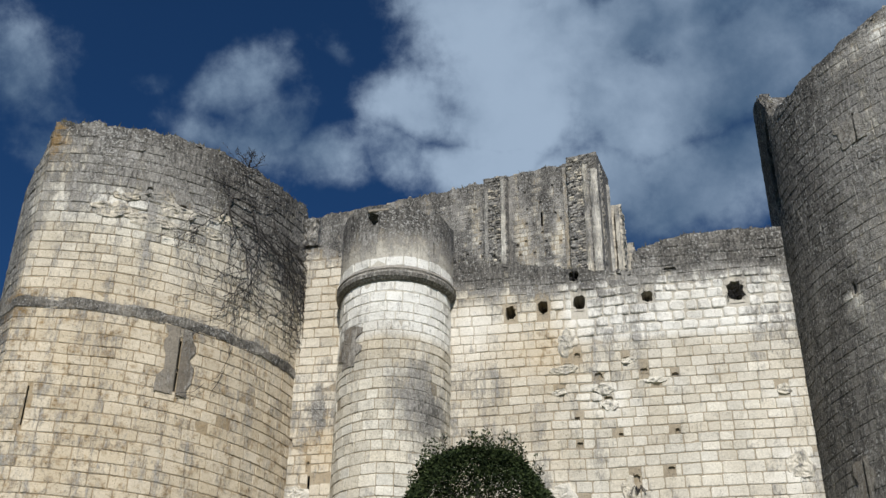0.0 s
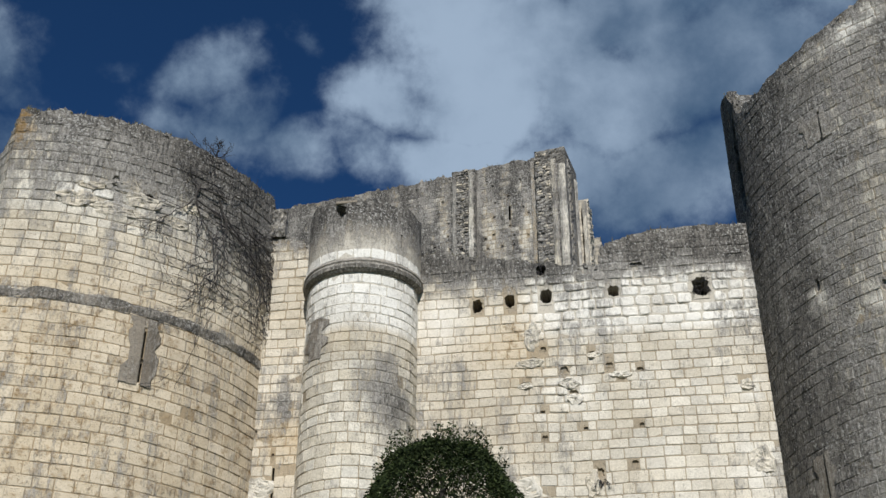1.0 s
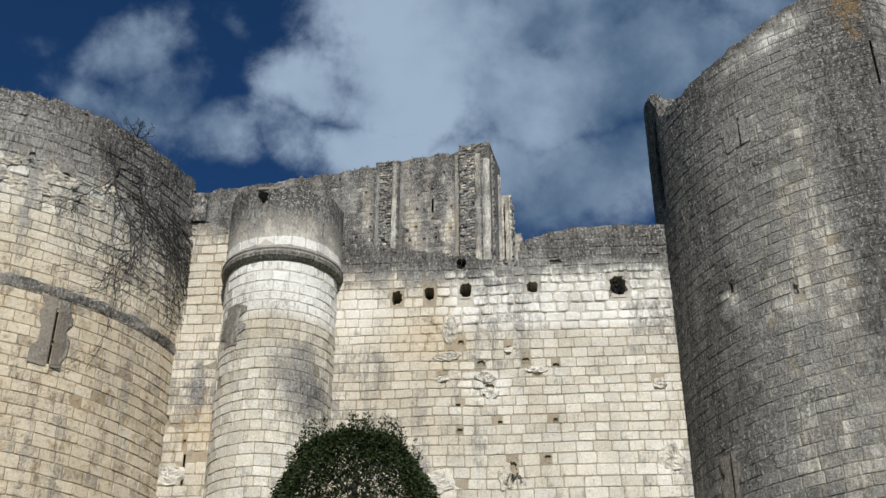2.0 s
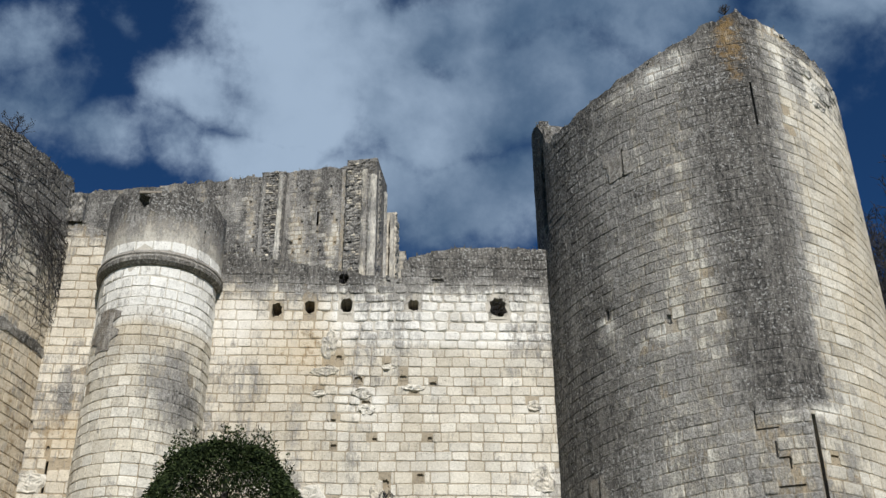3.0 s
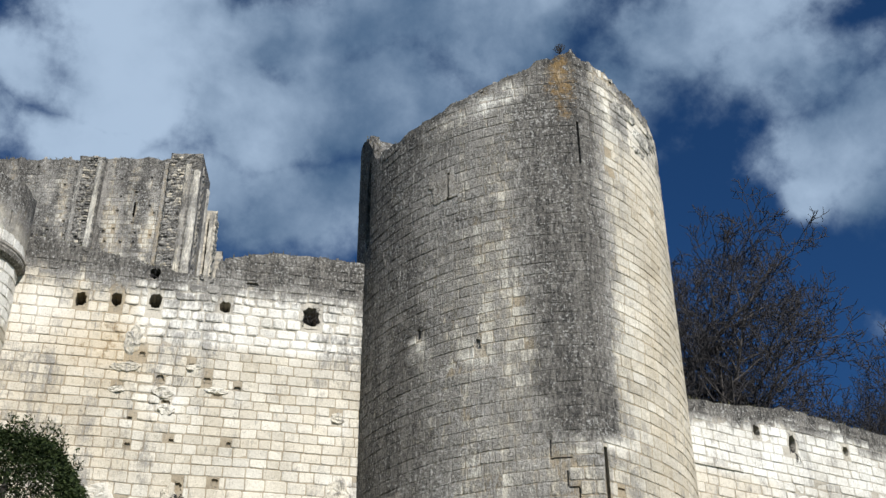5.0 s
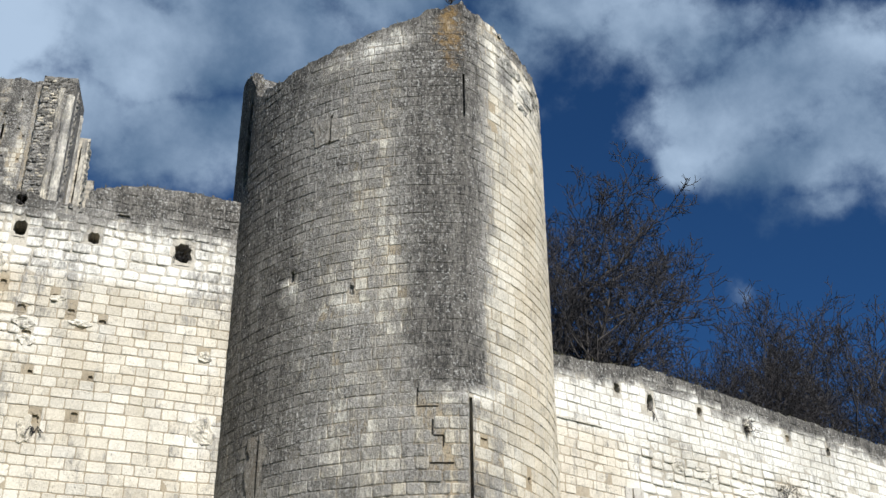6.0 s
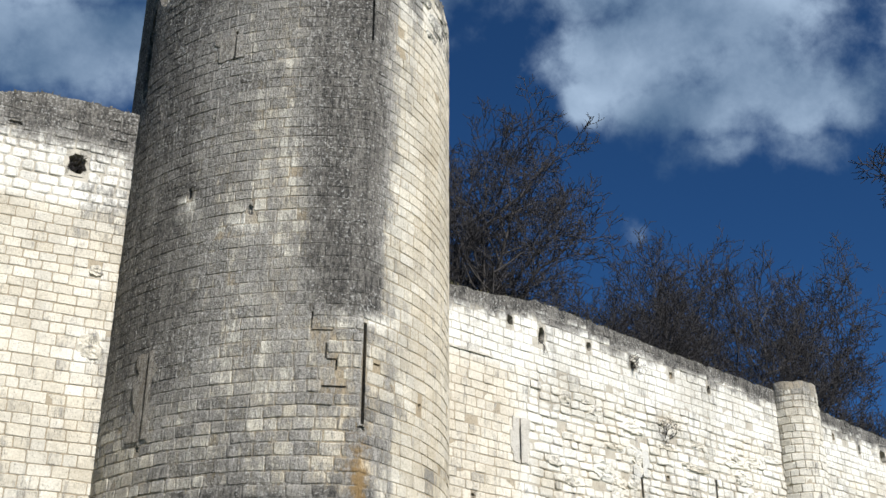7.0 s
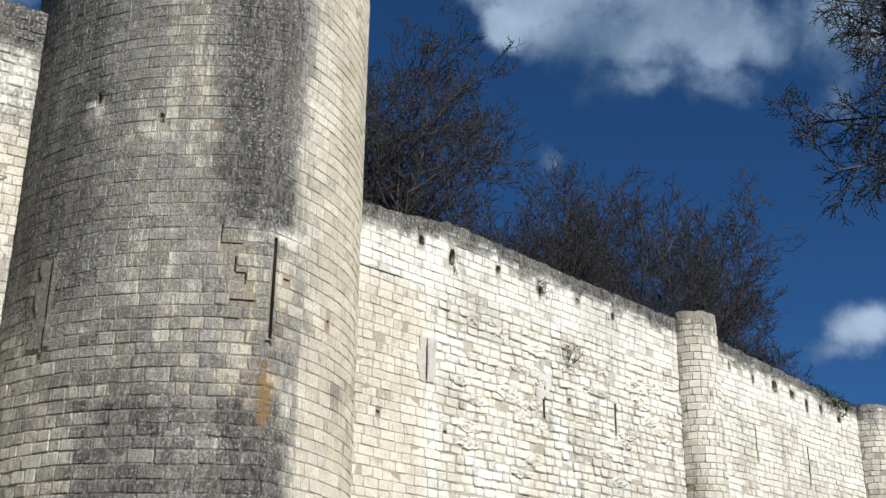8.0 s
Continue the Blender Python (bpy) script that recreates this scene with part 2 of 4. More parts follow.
WALL_Y = 28.0
R_LINE = almond(8.85, 22.85, 4.9, 6.2, 6.3, 4.45, 6.2, 7.0)
L_LEFT = [(-18.7, 29.5), (-18.5, 28.2), (-18.2, 27.0), (-17.75, 25.8), (-17.2, 24.85), (-16.55, 23.9), (-15.9, 23.15)]
L_LINE = Line(L_LEFT + [(-15.24 + x, 22.65 + y) for x, y in flank(5.68, 6.55, 5.9)])
L_LINE.ridge = L_LINE.s[len(L_LEFT)]
B_LINE = Line([(-10.6, WALL_Y), (4.9, WALL_Y)])
C_DIR = (0.9628, 0.2703)
C_LINE = Line([(11.4 + C_DIR[0] * s, 26.29 + C_DIR[1] * s) for s in (0, 70.0)])
T_LINE = arc(-6.78, 27.95, 1.56, 180, 360)
# END CURVES


def fbm(x, y, scale, seed=0.0):
    return noise.fractal((x * scale, y * scale, seed), 0.8, 2.0, 4)


def block(line, u0, u1, z0, z1, depth, rng, base=0.0, gap=0.011, bevel=0.012, worn=0.0):
    """One dressed stone: a face with broken corners, rounded shoulders, sides that run back into the joint."""
    gap *= (1 + 0.8 * worn) * rng.uniform(0.55, 1.2)
    u0, u1, z0, z1 = u0 + gap, u1 - gap, z0 + gap, z1 - gap
    bevel *= 1 + 1.5 * worn
    pa, qa, pb, qb = (np.array(line.at(u, o)) for u, o in ((u0, 0.0), (u0, 1.0), (u1, 0.0), (u1, 1.0)))
    bow = np.hypot(*(np.array(line.at((u0 + u1) / 2)) - (pa + pb) / 2))
    wide, high = u1 - u0, z1 - z0
    outline = []
    for fu, fz, first in ((0, 0, 1), (1, 0, 0), (1, 1, 1), (0, 1, 0)):
        cu, cz = (min(0.3 * m, rng.uniform(0.006, 0.035) * (1 + 1.2 * worn)) for m in (wide, high))
        du, dz = (cu if fu == 0 else -cu), (cz if fz == 0 else -cz)
        slip = rng.uniform(-0.006, 0.006) * (1 + 2 * worn)
        two = [(fu * wide, fz * high + dz), (fu * wide + du, fz * high + slip)]
        outline += two if first else two[::-1]
    tilt_u, tilt_z = rng.uniform(-0.004, 0.004) * (1 + 3 * worn), rng.uniform(-0.004, 0.004) * (1 + 3 * worn)
    verts = []
    for inset, out in ((0.0, -0.07), (0.0, depth - 0.010 * (1 + worn)), (bevel, depth)):
        for a, b in outline:
            a += min(inset, 0.3 * wide) * (1 - 2 * a / wide)
            b += min(inset, 0.3 * high) * (1 - 2 * b / high)
            f, g = a / wide, b / high
            o = base + out + bow
            if out > -0.06:
                o += tilt_u * (2 * f - 1) + tilt_z * (2 * g - 1) + rng.uniform(-0.006, 0.006) * worn
            x, y = (pa * (1 - f) + pb * f) * (1 - o) + (qa * (1 - f) + qb * f) * o
            verts.append((x, y, z0 + b + 0.035 * fbm(u0 + a, z0 + b, 0.45, 77.0)))
    faces = [tuple(range(16, 24))]
    for k in (0, 8):
        for i in range(8):
            faces.append((k + i, k + (i + 1) % 8, k + 8 + (i + 1) % 8, k + 8 + i))
    return verts, faces


def masonry(thing, line, z0, z1, top, stain, holes=(), course=0.30, longs=(0.34, 0.66), seed=1, breaks=(), near=None, thick=1.3,
            rough=0.005, base=0.0, u_range=None, name="stone_block", loss=0.0, patches=(), core=True, cap=True, wear=lambda u, z: 0.0, vary=0.08):
    """Coursed ashlar on a plan line: a mortar core with thickness and a ragged top, and every stone as its own piece."""
    rng = random.Random(seed)
    ua, ub = u_range or (0.0, line.length)
    stones = []
    z = z0
    while z < z1:
        h = course * rng.uniform(0.86, 1.13)
        cuts = [ua]
        u = ua - rng.uniform(0, longs[1]) * 0.8
        while u < ub:
            u += rng.uniform(*longs) * (1.0 if h < course else 1.08)
            if ua + 0.12 < u < ub - 0.12 and all(abs(u - k) > 0.14 for k in breaks):
                cuts.append(u)
        cuts += [ub] + [k for k in breaks if ua < k < ub]
        cuts.sort()
        for a, b in zip(cuts, cuts[1:]):
            mid, zc = (a + b) / 2, z + h / 2
            if zc + 0.12 > top(mid):
                continue
            skip = False
            for (c, d, e, f) in holes:
                if e < z + h - 0.03 and f > z + 0.03 and c < b and d > a:
                    if c <= a + 0.06 and d >= b - 0.06:
                        skip = True
                    elif mid < (c + d) / 2:
                        b = min(b, c)
                    else:
                        a = max(a, d)
            if skip or b - a < 0.08:
                continue
            for (c, d, e, f) in patches:
                if c < (a + b) / 2 < d and e < zc < f:
                    skip = True
            if skip or rng.random() < loss:
                continue
            worn = min(1.0, max(0.0, wear(mid, zc)) + 0.6 * blur(zc, top(mid) - 1.0, top(mid)))
            if rng.random() < 0.012 * worn:
                continue
            amp = rough * (1 + 1.2 * worn)
            stones.append((a, b, z, z + h, rng.uniform(-amp, amp) + (0.006 if rng.random() > 0.02 + 0.10 * worn else -0.006), worn))
        z += h
    keys = ("lichen_shade", "chalk", "ochre")
    joined = {"v": [], "f": [], "lichen_shade": [], "chalk": [], "ochre": []}
    singles = 0
    for a, b, c, d, depth, worn in stones:
        verts, faces = block(line, a, b, c, d, depth, rng, base, worn=worn)
        marks = [stain(u, zz) for u in (a, b) for zz in (c, d)]
        corner = [marks[q] for q in (0, 0, 2, 2, 3, 3, 1, 1)] * 3
        off = rng.gauss(0, vary((a + b) / 2, (c + d) / 2) if callable(vary) else vary)
        vals = {k: [max(0.0, m[i] + (off if i == 0 else 0.0)) for m in corner] for i, k in enumerate(keys)}
        if near and singles < 300 and near[0] < (a + b) / 2 < near[1] and near[2] < (c + d) / 2 < near[3]:
            singles += 1
            mesh_ob(name, verts, faces, STONE, thing, attrs=vals)
        else:
            o = len(joined["v"])
            joined["v"] += verts
            joined["f"] += [tuple(i + o for i in f) for f in faces]
            for k in keys:
                joined[k] += vals[k]
    if joined["v"]:
        tagged(mesh_ob("stone_infill", joined["v"], joined["f"], STONE, thing, attrs={k: joined[k] for k in keys}), kind="stuff")
    if core:
        mortar(thing, line, z0, z1, top, stain, holes, thick, base, (ua, ub), cap, seed, wear=wear)
    return stones


def mortar(thing, line, z0, z1, top, stain, holes, thick, base, span, cap=True, seed=1, wear=lambda u, z: 0.0):
    """The wall's body: outer face with its openings cut through to deep recesses, ragged top and inner face."""
    ua, ub = span
    us = sorted({round(v, 3) for v in list(np.arange(ua, ub, 0.28)) + [ub] + [h for q in holes for h in q[:2] if ua < h < ub] + [s for s in line.s if ua < s < ub]})
    zs = sorted({round(v, 3) for v in list(np.arange(z0, z1, 0.45)) + [z1] + [h for q in holes for h in q[2:] if z0 < h < z1]})
    verts, faces, vals = [], [], {"lichen_shade": [], "chalk": [], "ochre": []}
    index = {}

    def vert(i, k, out):
        key = (i, k, out)
        if key not in index:
            u, z = us[i], zs[k]
            t = top(u)
            z = min(z, t)
            rag = 0.05 * fbm(u, z, 1.7, seed)
            x, y = line.at(u, base + (out if out < -0.3 else out + rag * 0.10 + 0.005 * min(1.0, stain(u, z)[0]) - 0.022 * min(1.0, wear(u, z))))
            index[key] = len(verts)
            verts.append((x, y, z + (rag if z >= t else 0)))
            for key2, m in zip(vals, stain(u, z)):
                vals[key2].append(m)
        return index[key]

    front = -0.006
    for i in range(len(us) - 1):
        um = (us[i] + us[i + 1]) / 2
        last = None
        for k in range(len(zs) - 1):
            zm = (zs[k] + zs[k + 1]) / 2
            if zs[k] >= min(top(us[i]), top(us[i + 1])) and zs[k] >= max(top(us[i]), top(us[i + 1])):
                break
            last = k + 1
            if any(c < um < d and e < zm < f for c, d, e, f in holes):
                continue
            faces.append((vert(i, k, front), vert(i + 1, k, front), vert(i + 1, k + 1, front), vert(i, k + 1, front)))
        for k in range(len(zs) - 1):
            if last is None or k >= last:
                break
            faces.append((vert(i + 1, k, -thick), vert(i, k, -thick), vert(i, k + 1, -thick), vert(i + 1, k + 1, -thick)))
        if last is not None:
            faces.append((vert(i, last, front), vert(i + 1, last, front), vert(i + 1, last, -thick), vert(i, last, -thick)))
    for i in (0, len(us) - 1):
        for k in range(len(zs) - 1):
            if zs[k] < top(us[i]):
                f = (vert(i, k, front), vert(i, k + 1, front), vert(i, k + 1, -thick), vert(i, k, -thick))
                faces.append(f if i == 0 else f[::-1])
    chip = random.Random(seed)
    for c, d, e, f in holes:
        slim = d - c < 0.12 or f - e < 0.12
        deep = min(1.0, thick * 0.8) if slim and (f - e) > 0.5 or (d - c) * (f - e) > 0.08 else 0.07
        rect = [vert(us.index(round(u, 3)), zs.index(round(z, 3)), front) for u, z in ((c, e), (d, e), (d, f), (c, f))]

        def add(u, z, out, marks):
            x, y = line.at(u, base + out)
            verts.append((x, y, z))
            for key2, m in zip(vals, marks):
                vals[key2].append(m)
            return len(verts) - 1
        # the shade inside holes and slits is painted into their colour
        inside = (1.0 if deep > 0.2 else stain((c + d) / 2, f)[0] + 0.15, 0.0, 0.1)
        cu, cz, n = (c + d) / 2, (e + f) / 2, 1 if slim else 4
        rim, ring, back = [], [], []
        phase = chip.uniform(0, 9)
        for side, (u, z, u2, z2) in enumerate(((c, e, d, e), (d, e, d, f), (d, f, c, f), (c, f, c, e))):
            for k in range(n):
                uu, zz = u + (u2 - u) * k / n, z + (z2 - z) * k / n
                rim.append(rect[side] if k == 0 else add(uu, zz, front, stain(uu, zz)))
                # broken stone edges make the mouth uneven; it narrows inward
                near = 1.0 if slim else 0.80 + 0.26 * noise.noise((phase + side * 1.7 + k * 0.9, phase, 0.0)) - (0.16 if k == 0 else 0.0) + chip.uniform(-0.08, 0.06)
                near = min(1.0, near)
                ru, rz = cu + (uu - cu) * near, cz + (zz - cz) * near
                ring.append(add(ru, rz, front + (0 if slim else chip.uniform(-0.012, 0.012)), stain(uu, zz)))
                shrink = 0.82 if not slim else 7.0 if deep > 0.2 and d - c < 0.12 else 1.0
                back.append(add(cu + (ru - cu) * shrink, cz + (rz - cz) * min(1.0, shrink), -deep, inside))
        m = len(ring)
        faces.append(tuple(back))
        for i in range(m):
            j = (i + 1) % m
            faces += [(rim[i], rim[j], ring[j], ring[i]), (ring[i], ring[j], back[j], back[i])]
    return mesh_ob("mortar_core", verts, faces, JOINT, thing, attrs=vals)


def blur(v, a, b):
    t = min(1.0, max(0.0, (v - a) / (b - a)))
    return t * t * (3 - 2 * t)


def spot(u, z, cu, cz, ru, rz):
    return math.exp(-(((u - cu) / ru) ** 2 + ((z - cz) / rz) ** 2))

# ---- ground ----
ground = tagged(mesh_ob("ground", [(-2500, -2500, 0), (2500, -2500, 0), (2500, 2500, 0), (-2500, 2500, 0)], [(0, 1, 2, 3)], GRASS), "rough green grass at the foot of the castle walls", "ground", kind="structure")


# ---- tower with the long arrow slits on its beak ----
RU = R_LINE.ridge


def r_top(u):
    t = np.interp(u - RU, (-8.3, -7.6, -6.9, -5.6, -3.4, -1.6, -0.7, 0.0, 2.0, 4.4), (23.1, 22.9, 21.6, 21.4, 21.7, 22.15, 22.6, 22.75, 22.45, 22.4))
    return t + 0.13 * fbm(u, 0, 2.4, 3.0)


def r_stain(u, z):
    d = u - RU
    top = r_top(u)
    lichen_shade = 0.86 - 0.82 * blur(d, 0.25, 1.5)
    lichen_shade += 0.46 * blur(d, -2.0, -1.0) * (1 - blur(d, 0.25, 0.8)) * blur(z, 11.0, 11.5)
    # on top of the real crust, the far flank's shade is painted in
    lichen_shade += 0.42 * blur(-d, 3.0, 6.0) * blur(z, 7.0, 11.0)
    # paler band midway, where the flank faces the light, painted in too
    lichen_shade -= 0.28 * spot(d, z, -2.1, 13.5, 1.1, 4.0)
    lichen_shade -= 0.14 * (1 - blur(z, 7.5, 12.0)) * blur(-d, 0.3, 1.5) + 0.30 * blur(-d, 4.0, 6.0) * (1 - blur(z, 8.0, 12.0))
    lichen_shade -= 0.20 * (1 - blur(z, 10.6, 11.2)) * blur(d, -1.2, -0.7) * blur(z, 7.0, 8.0) * (1 - blur(d, 0.3, 0.9))
    lichen_shade += 0.36 * (1 - blur(z, 7.0, 7.5)) * (1 - blur(d, 0.6, 1.2)) * (1 - blur(-d, 3.6, 4.6))
    lichen_shade += 0.35 * blur(z, top - 0.35, top) - 0.75 * spot(d, z, -2.4, top - 0.62, 1.4, 0.26)
    lichen_shade += blur(d, 1.1, 1.5) * blur(z, 20.2, 21.2) * (0.30 + 1.2 * fbm(u, z, 1.1, 2.0))
    lichen_shade += 0.22 * fbm(u, z, 0.6, 7.0)
    for cu, cz in ((-4.72, 14.45), (-2.95, 13.72)):
        lichen_shade -= 1.5 * spot(d, z, cu, cz, 0.22, 0.26)
    lichen_shade -= 0.9 * spot(d, z, 0.3, 11.2, 0.45, 0.14) + 0.6 * spot(d, z, 0.45, 10.0, 0.3, 0.5)
    chalk = 0.9 * spot(d, z, -4.72, 14.45, 0.3, 0.32) + 0.9 * spot(d, z, -2.95, 13.72, 0.3, 0.32) + 0.9 * spot(d, z, -2.4, top - 0.62, 1.5, 0.30) + 0.8 * spot(d, z, 2.6, 21.2, 1.5, 0.9) + 0.8 * spot(d, z, 0.3, 11.2, 0.45, 0.14)
    ochre = 1.25 * spot(d, z, -0.35, 21.6, 0.5, 1.5) + 1.25 * spot(d, z, 0.08, 7.4, 0.16, 1.0) + 0.45 * spot(d, z, -0.1, 8.2, 0.7, 2.0) + 0.3 * blur(d, 1.2, 2.5)
    return max(0.0, lichen_shade), min(1.0, chalk), min(1.5, ochre)


# the narrow chase behind the flank, two loops, the long slits on the beak, the cruciform loop and putlog holes
RS = RU - 8.195
R_HOLES = [(RS + 0.62, RS + 1.05, 18.3, 22.3), (RS + 3.47, RS + 3.66, 14.62, 15.02), (RS + 5.24, RS + 5.44, 13.88, 14.22), (RU - 0.02, RU + 0.05, 18.95, 20.35),
           (RU + 0.02, RU + 0.12, 8.75, 11.15), (RS + 4.52, RS + 4.59, 18.65, 19.42), (RS + 4.42, RS + 4.68, 18.52, 18.66), (RS + 2.78, RS + 2.84, 8.98, 10.5), (RS + 2.63, RS + 2.79, 8.38, 8.52), (RS + 10.25, RS + 10.45, 9.55, 9.76),
           (RS + 7.00, RS + 7.03, 10.93, 11.35), (RS + 7.00, RS + 7.5, 10.88, 10.92), (RS + 7.35, RS + 7.39, 10.23, 10.6), (RS + 7.39, RS + 7.62, 10.19, 10.23), (RS + 7.60, RS + 7.63, 9.95, 10.19), (RS + 7.3, RS + 7.85, 9.55, 9.59), (RS + 8.1, RS + 8.36, 8.58, 8.72), (RS + 8.55, RS + 8.75, 10.2, 10.25)]
tower_r = tagged(empty("beaked_tower", (8.85, 26, 0)), "tall almond-plan limestone tower with grey weathered flank and arrow slits", "tower", "beaked towers")
tower_r.matrix_parent_inverse = Matrix()


# ---- tower with the string course ----
LU = L_LINE.ridge


def l_top(u):
    d = u - LU
    t = np.interp(d, (-1.0, -0.5, 0.0, 4.7, 6.9, 8.1, 8.8), (19.3, 19.5, 20.42, 20.42, 20.25, 20.3, 19.9))
    return t + 0.13 * fbm(u, 0, 2.3, 5.0)


def l_stain(u, z):
    d = u - LU
    # side beyond the beak: its shade is put into the colour
    lichen_shade = 0.95 - 0.95 * blur(d, -0.6, 0.7)
    lichen_shade = max(lichen_shade, 0.18 + 0.70 * blur(z, 16.9, 19.0) - 0.2 * spot(d, z, 3.0, 18.3, 1.5, 0.7))
    lichen_shade += 0.45 * spot(d, z, 6.2, 18.6, 1.9, 2.2) + 0.35 * blur(z, 19.6, 20.4)
    lichen_shade += 0.55 * math.exp(-((z - 14.85) / 0.14) ** 2)
    lichen_shade += 0.16 * fbm(u, z, 0.5, 9.0)
    chalk = 0.45 * spot(d, z, 2.4, 17.9, 2.0, 0.5)
    ochre = 1.3 * spot(d, z, 0.1, 19.9, 0.38, 0.9) + 0.6 * spot(d, z, -0.15, 14.9, 0.3, 0.25) + 0.68 * (1 - blur(z, 14.5, 18.0))
    return max(0.0, lichen_shade), chalk, ochre


tower_l = tagged(empty("beaked_tower", (-15.24, 26, 0)), "cream limestone almond-plan tower with weathered string course and bare creeper", "tower", "beaked towers")


# ---- curtain wall between the towers ----
def b_top(u):
    t = np.interp(u, (0.0, 1.3, 2.4, 5.9, 8.6, 10.45, 10.7, 12.0, 15.5), (19.4, 19.1, 18.5, 18.05, 17.55, 17.25, 17.95, 18.33, 18.28))
    return t + 0.09 * fbm(u, 0, 2.6, 2.0)


def b_stain(u, z):
    x = u - 10.6
    rise = 2.0 * (1 - blur(x, -8.2, -7.6))
    lichen_shade = 1.2 * blur(z, 16.1 + rise, 17.7 + rise) + 0.05 + 0.42 * spot(x, z, 3.7, 15.3, 1.0, 0.7)
    lichen_shade += 0.75 * spot(x, z, -8.9, 13.8, 0.8, 0.9) + 0.1 * spot(x, z, -8.7, 16.0, 0.7, 2.0) - 0.3 * spot(x, z, 3.3, 16.9, 1.0, 0.5)
    lichen_shade += 0.25 * spot(x, z, -4.3, 14.1, 1.2, 0.5) - 0.45 * spot(x, z, -4.6, 16.4, 0.7, 0.7)
    lichen_shade += 0.42 * fbm(u, z, 0.45, 4.0) + 0.12 * (1 - blur(x, -2.3, -1.7)) * (1 - blur(z, 15.0, 15.4))
    chalk = 0.95 * blur(z, 15.0, 15.4) * blur(x, -2.4, -1.8) + 0.9 * spot(x, z, -4.6, 15.9, 0.7, 0.8) + 0.15 + 0.8 * spot(x, z, -1.0, 13.5, 0.45, 0.45) + 0.7 * spot(x, z, 0.8, 13.85, 0.25, 0.2) + 0.7 * spot(x, z, 3.5, 13.3, 0.25, 0.2) + 0.6 * spot(x, z, 3.6, 11.3, 0.4, 0.6)
    ochre = 0.12 + 0.18 * (1 - blur(x, -2.3, -1.8)) + 0.5 * spot(x, z, -2.5, 14.9, 1.1, 0.8) + 0.5 * spot(x, z, -8.6, 12.6, 0.9, 0.8)
    return max(0.0, lichen_shade), min(1.0, chalk), ochre


B_HOLES = [(6.89, 7.25, 16.01, 16.50), (7.81, 8.15, 16.12, 16.60), (8.78, 9.17, 16.15, 16.68), (10.65, 11.03, 16.22, 16.65), (12.93, 13.49, 16.02, 16.78), (8.70, 9.04, 17.05, 17.45),
           (11.29, 11.72, 17.16, 17.30), (8.40, 8.75, 14.34, 14.60), (9.24, 9.51, 14.03, 14.29), (10.02, 10.24, 14.53, 14.69), (11.26, 11.49, 13.98, 14.14), (13.91, 14.18, 13.42, 13.61), (8.70, 8.89, 12.20, 12.36),
           (11.22, 11.36, 12.44, 12.58), (9.80, 9.91, 12.41, 12.53), (10.00, 10.28, 11.16, 11.43), (10.93, 11.14, 11.44, 11.58), (8.70, 8.82, 12.95, 13.04), (8.18, 8.48, 13.76, 13.89), (0.89, 1.01, 12.77, 12.96), (1.45, 1.57, 12.08, 12.27),
           (1.53, 1.59, 11.0, 11.84), (10.45, 10.7, 14.15, 14.32),
           (9.45, 9.75, 13.35, 13.6), (10.75, 11.0, 13.78, 13.92), (8.75, 8.95, 14.75, 14.9)]


def b_wear(u, z):
    return 0.75 * blur(z, 15.0, 15.6) * (1 - blur(z, 16.6, 17.4)) * blur(u, 8.2, 8.8) + 0.3 * blur(z, 15.0, 16.5) + 0.9 * spot(u, z, 9.55, 13.6, 0.5, 0.6) + 0.5 * spot(u, z, 8.6, 14.3, 0.6, 1.4) + 0.3 * spot(u, z, 1.0, 11.5, 1.0, 1.5) + 0.15 + 0.5 * spot(u, z, 10.9, 14.0, 0.5, 0.4)

wall_b = tagged(empty("wall_back", (-3, 28.5, 0)), "high curtain wall of cream limestone blocks with putlog holes", "wall", kind="structure")


# ---- long curtain wall ----
def c_top(u):
    t = np.interp(u, (0.0, 2.8, 5.5, 10.8, 17.3, 21.0, 28.9, 31.6, 70.0), (14.3, 14.45, 14.8, 14.65, 14.6, 14.4, 14.0, 13.85, 13.0))
    return t + 0.06 * fbm(u, 0, 2.5, 8.0)


def c_stain(u, z):
    t = c_top(u)
    drip = 0.65 + 1.0 * abs(fbm(u, 0, 2.2, 14.0))
    smooth_part = (1 - blur(u, 4.0, 4.4)) * (1 - blur(z, 12.3, 12.6))
    lichen_shade = 1.65 * blur(z, t - drip, t - 0.05) + 0.03 + 0.22 * fbm(u, z, 0.5, 3.0)
    chalk = 0.85 - 0.45 * smooth_part - 0.45 * blur(u, 4.2, 5.2) * (1 - blur(z, 12.3, 12.7)) * blur(fbm(u, z, 0.7, 6.0), -0.2, 0.3)
    ochre = 0.30 * smooth_part + 0.25 * blur(u, 4.2, 5.2) * (1 - blur(z, 12.0, 12.7)) * blur(fbm(u, z, 0.8, 16.0), -0.1, 0.4)
    return max(0.0, lichen_shade), chalk, ochre


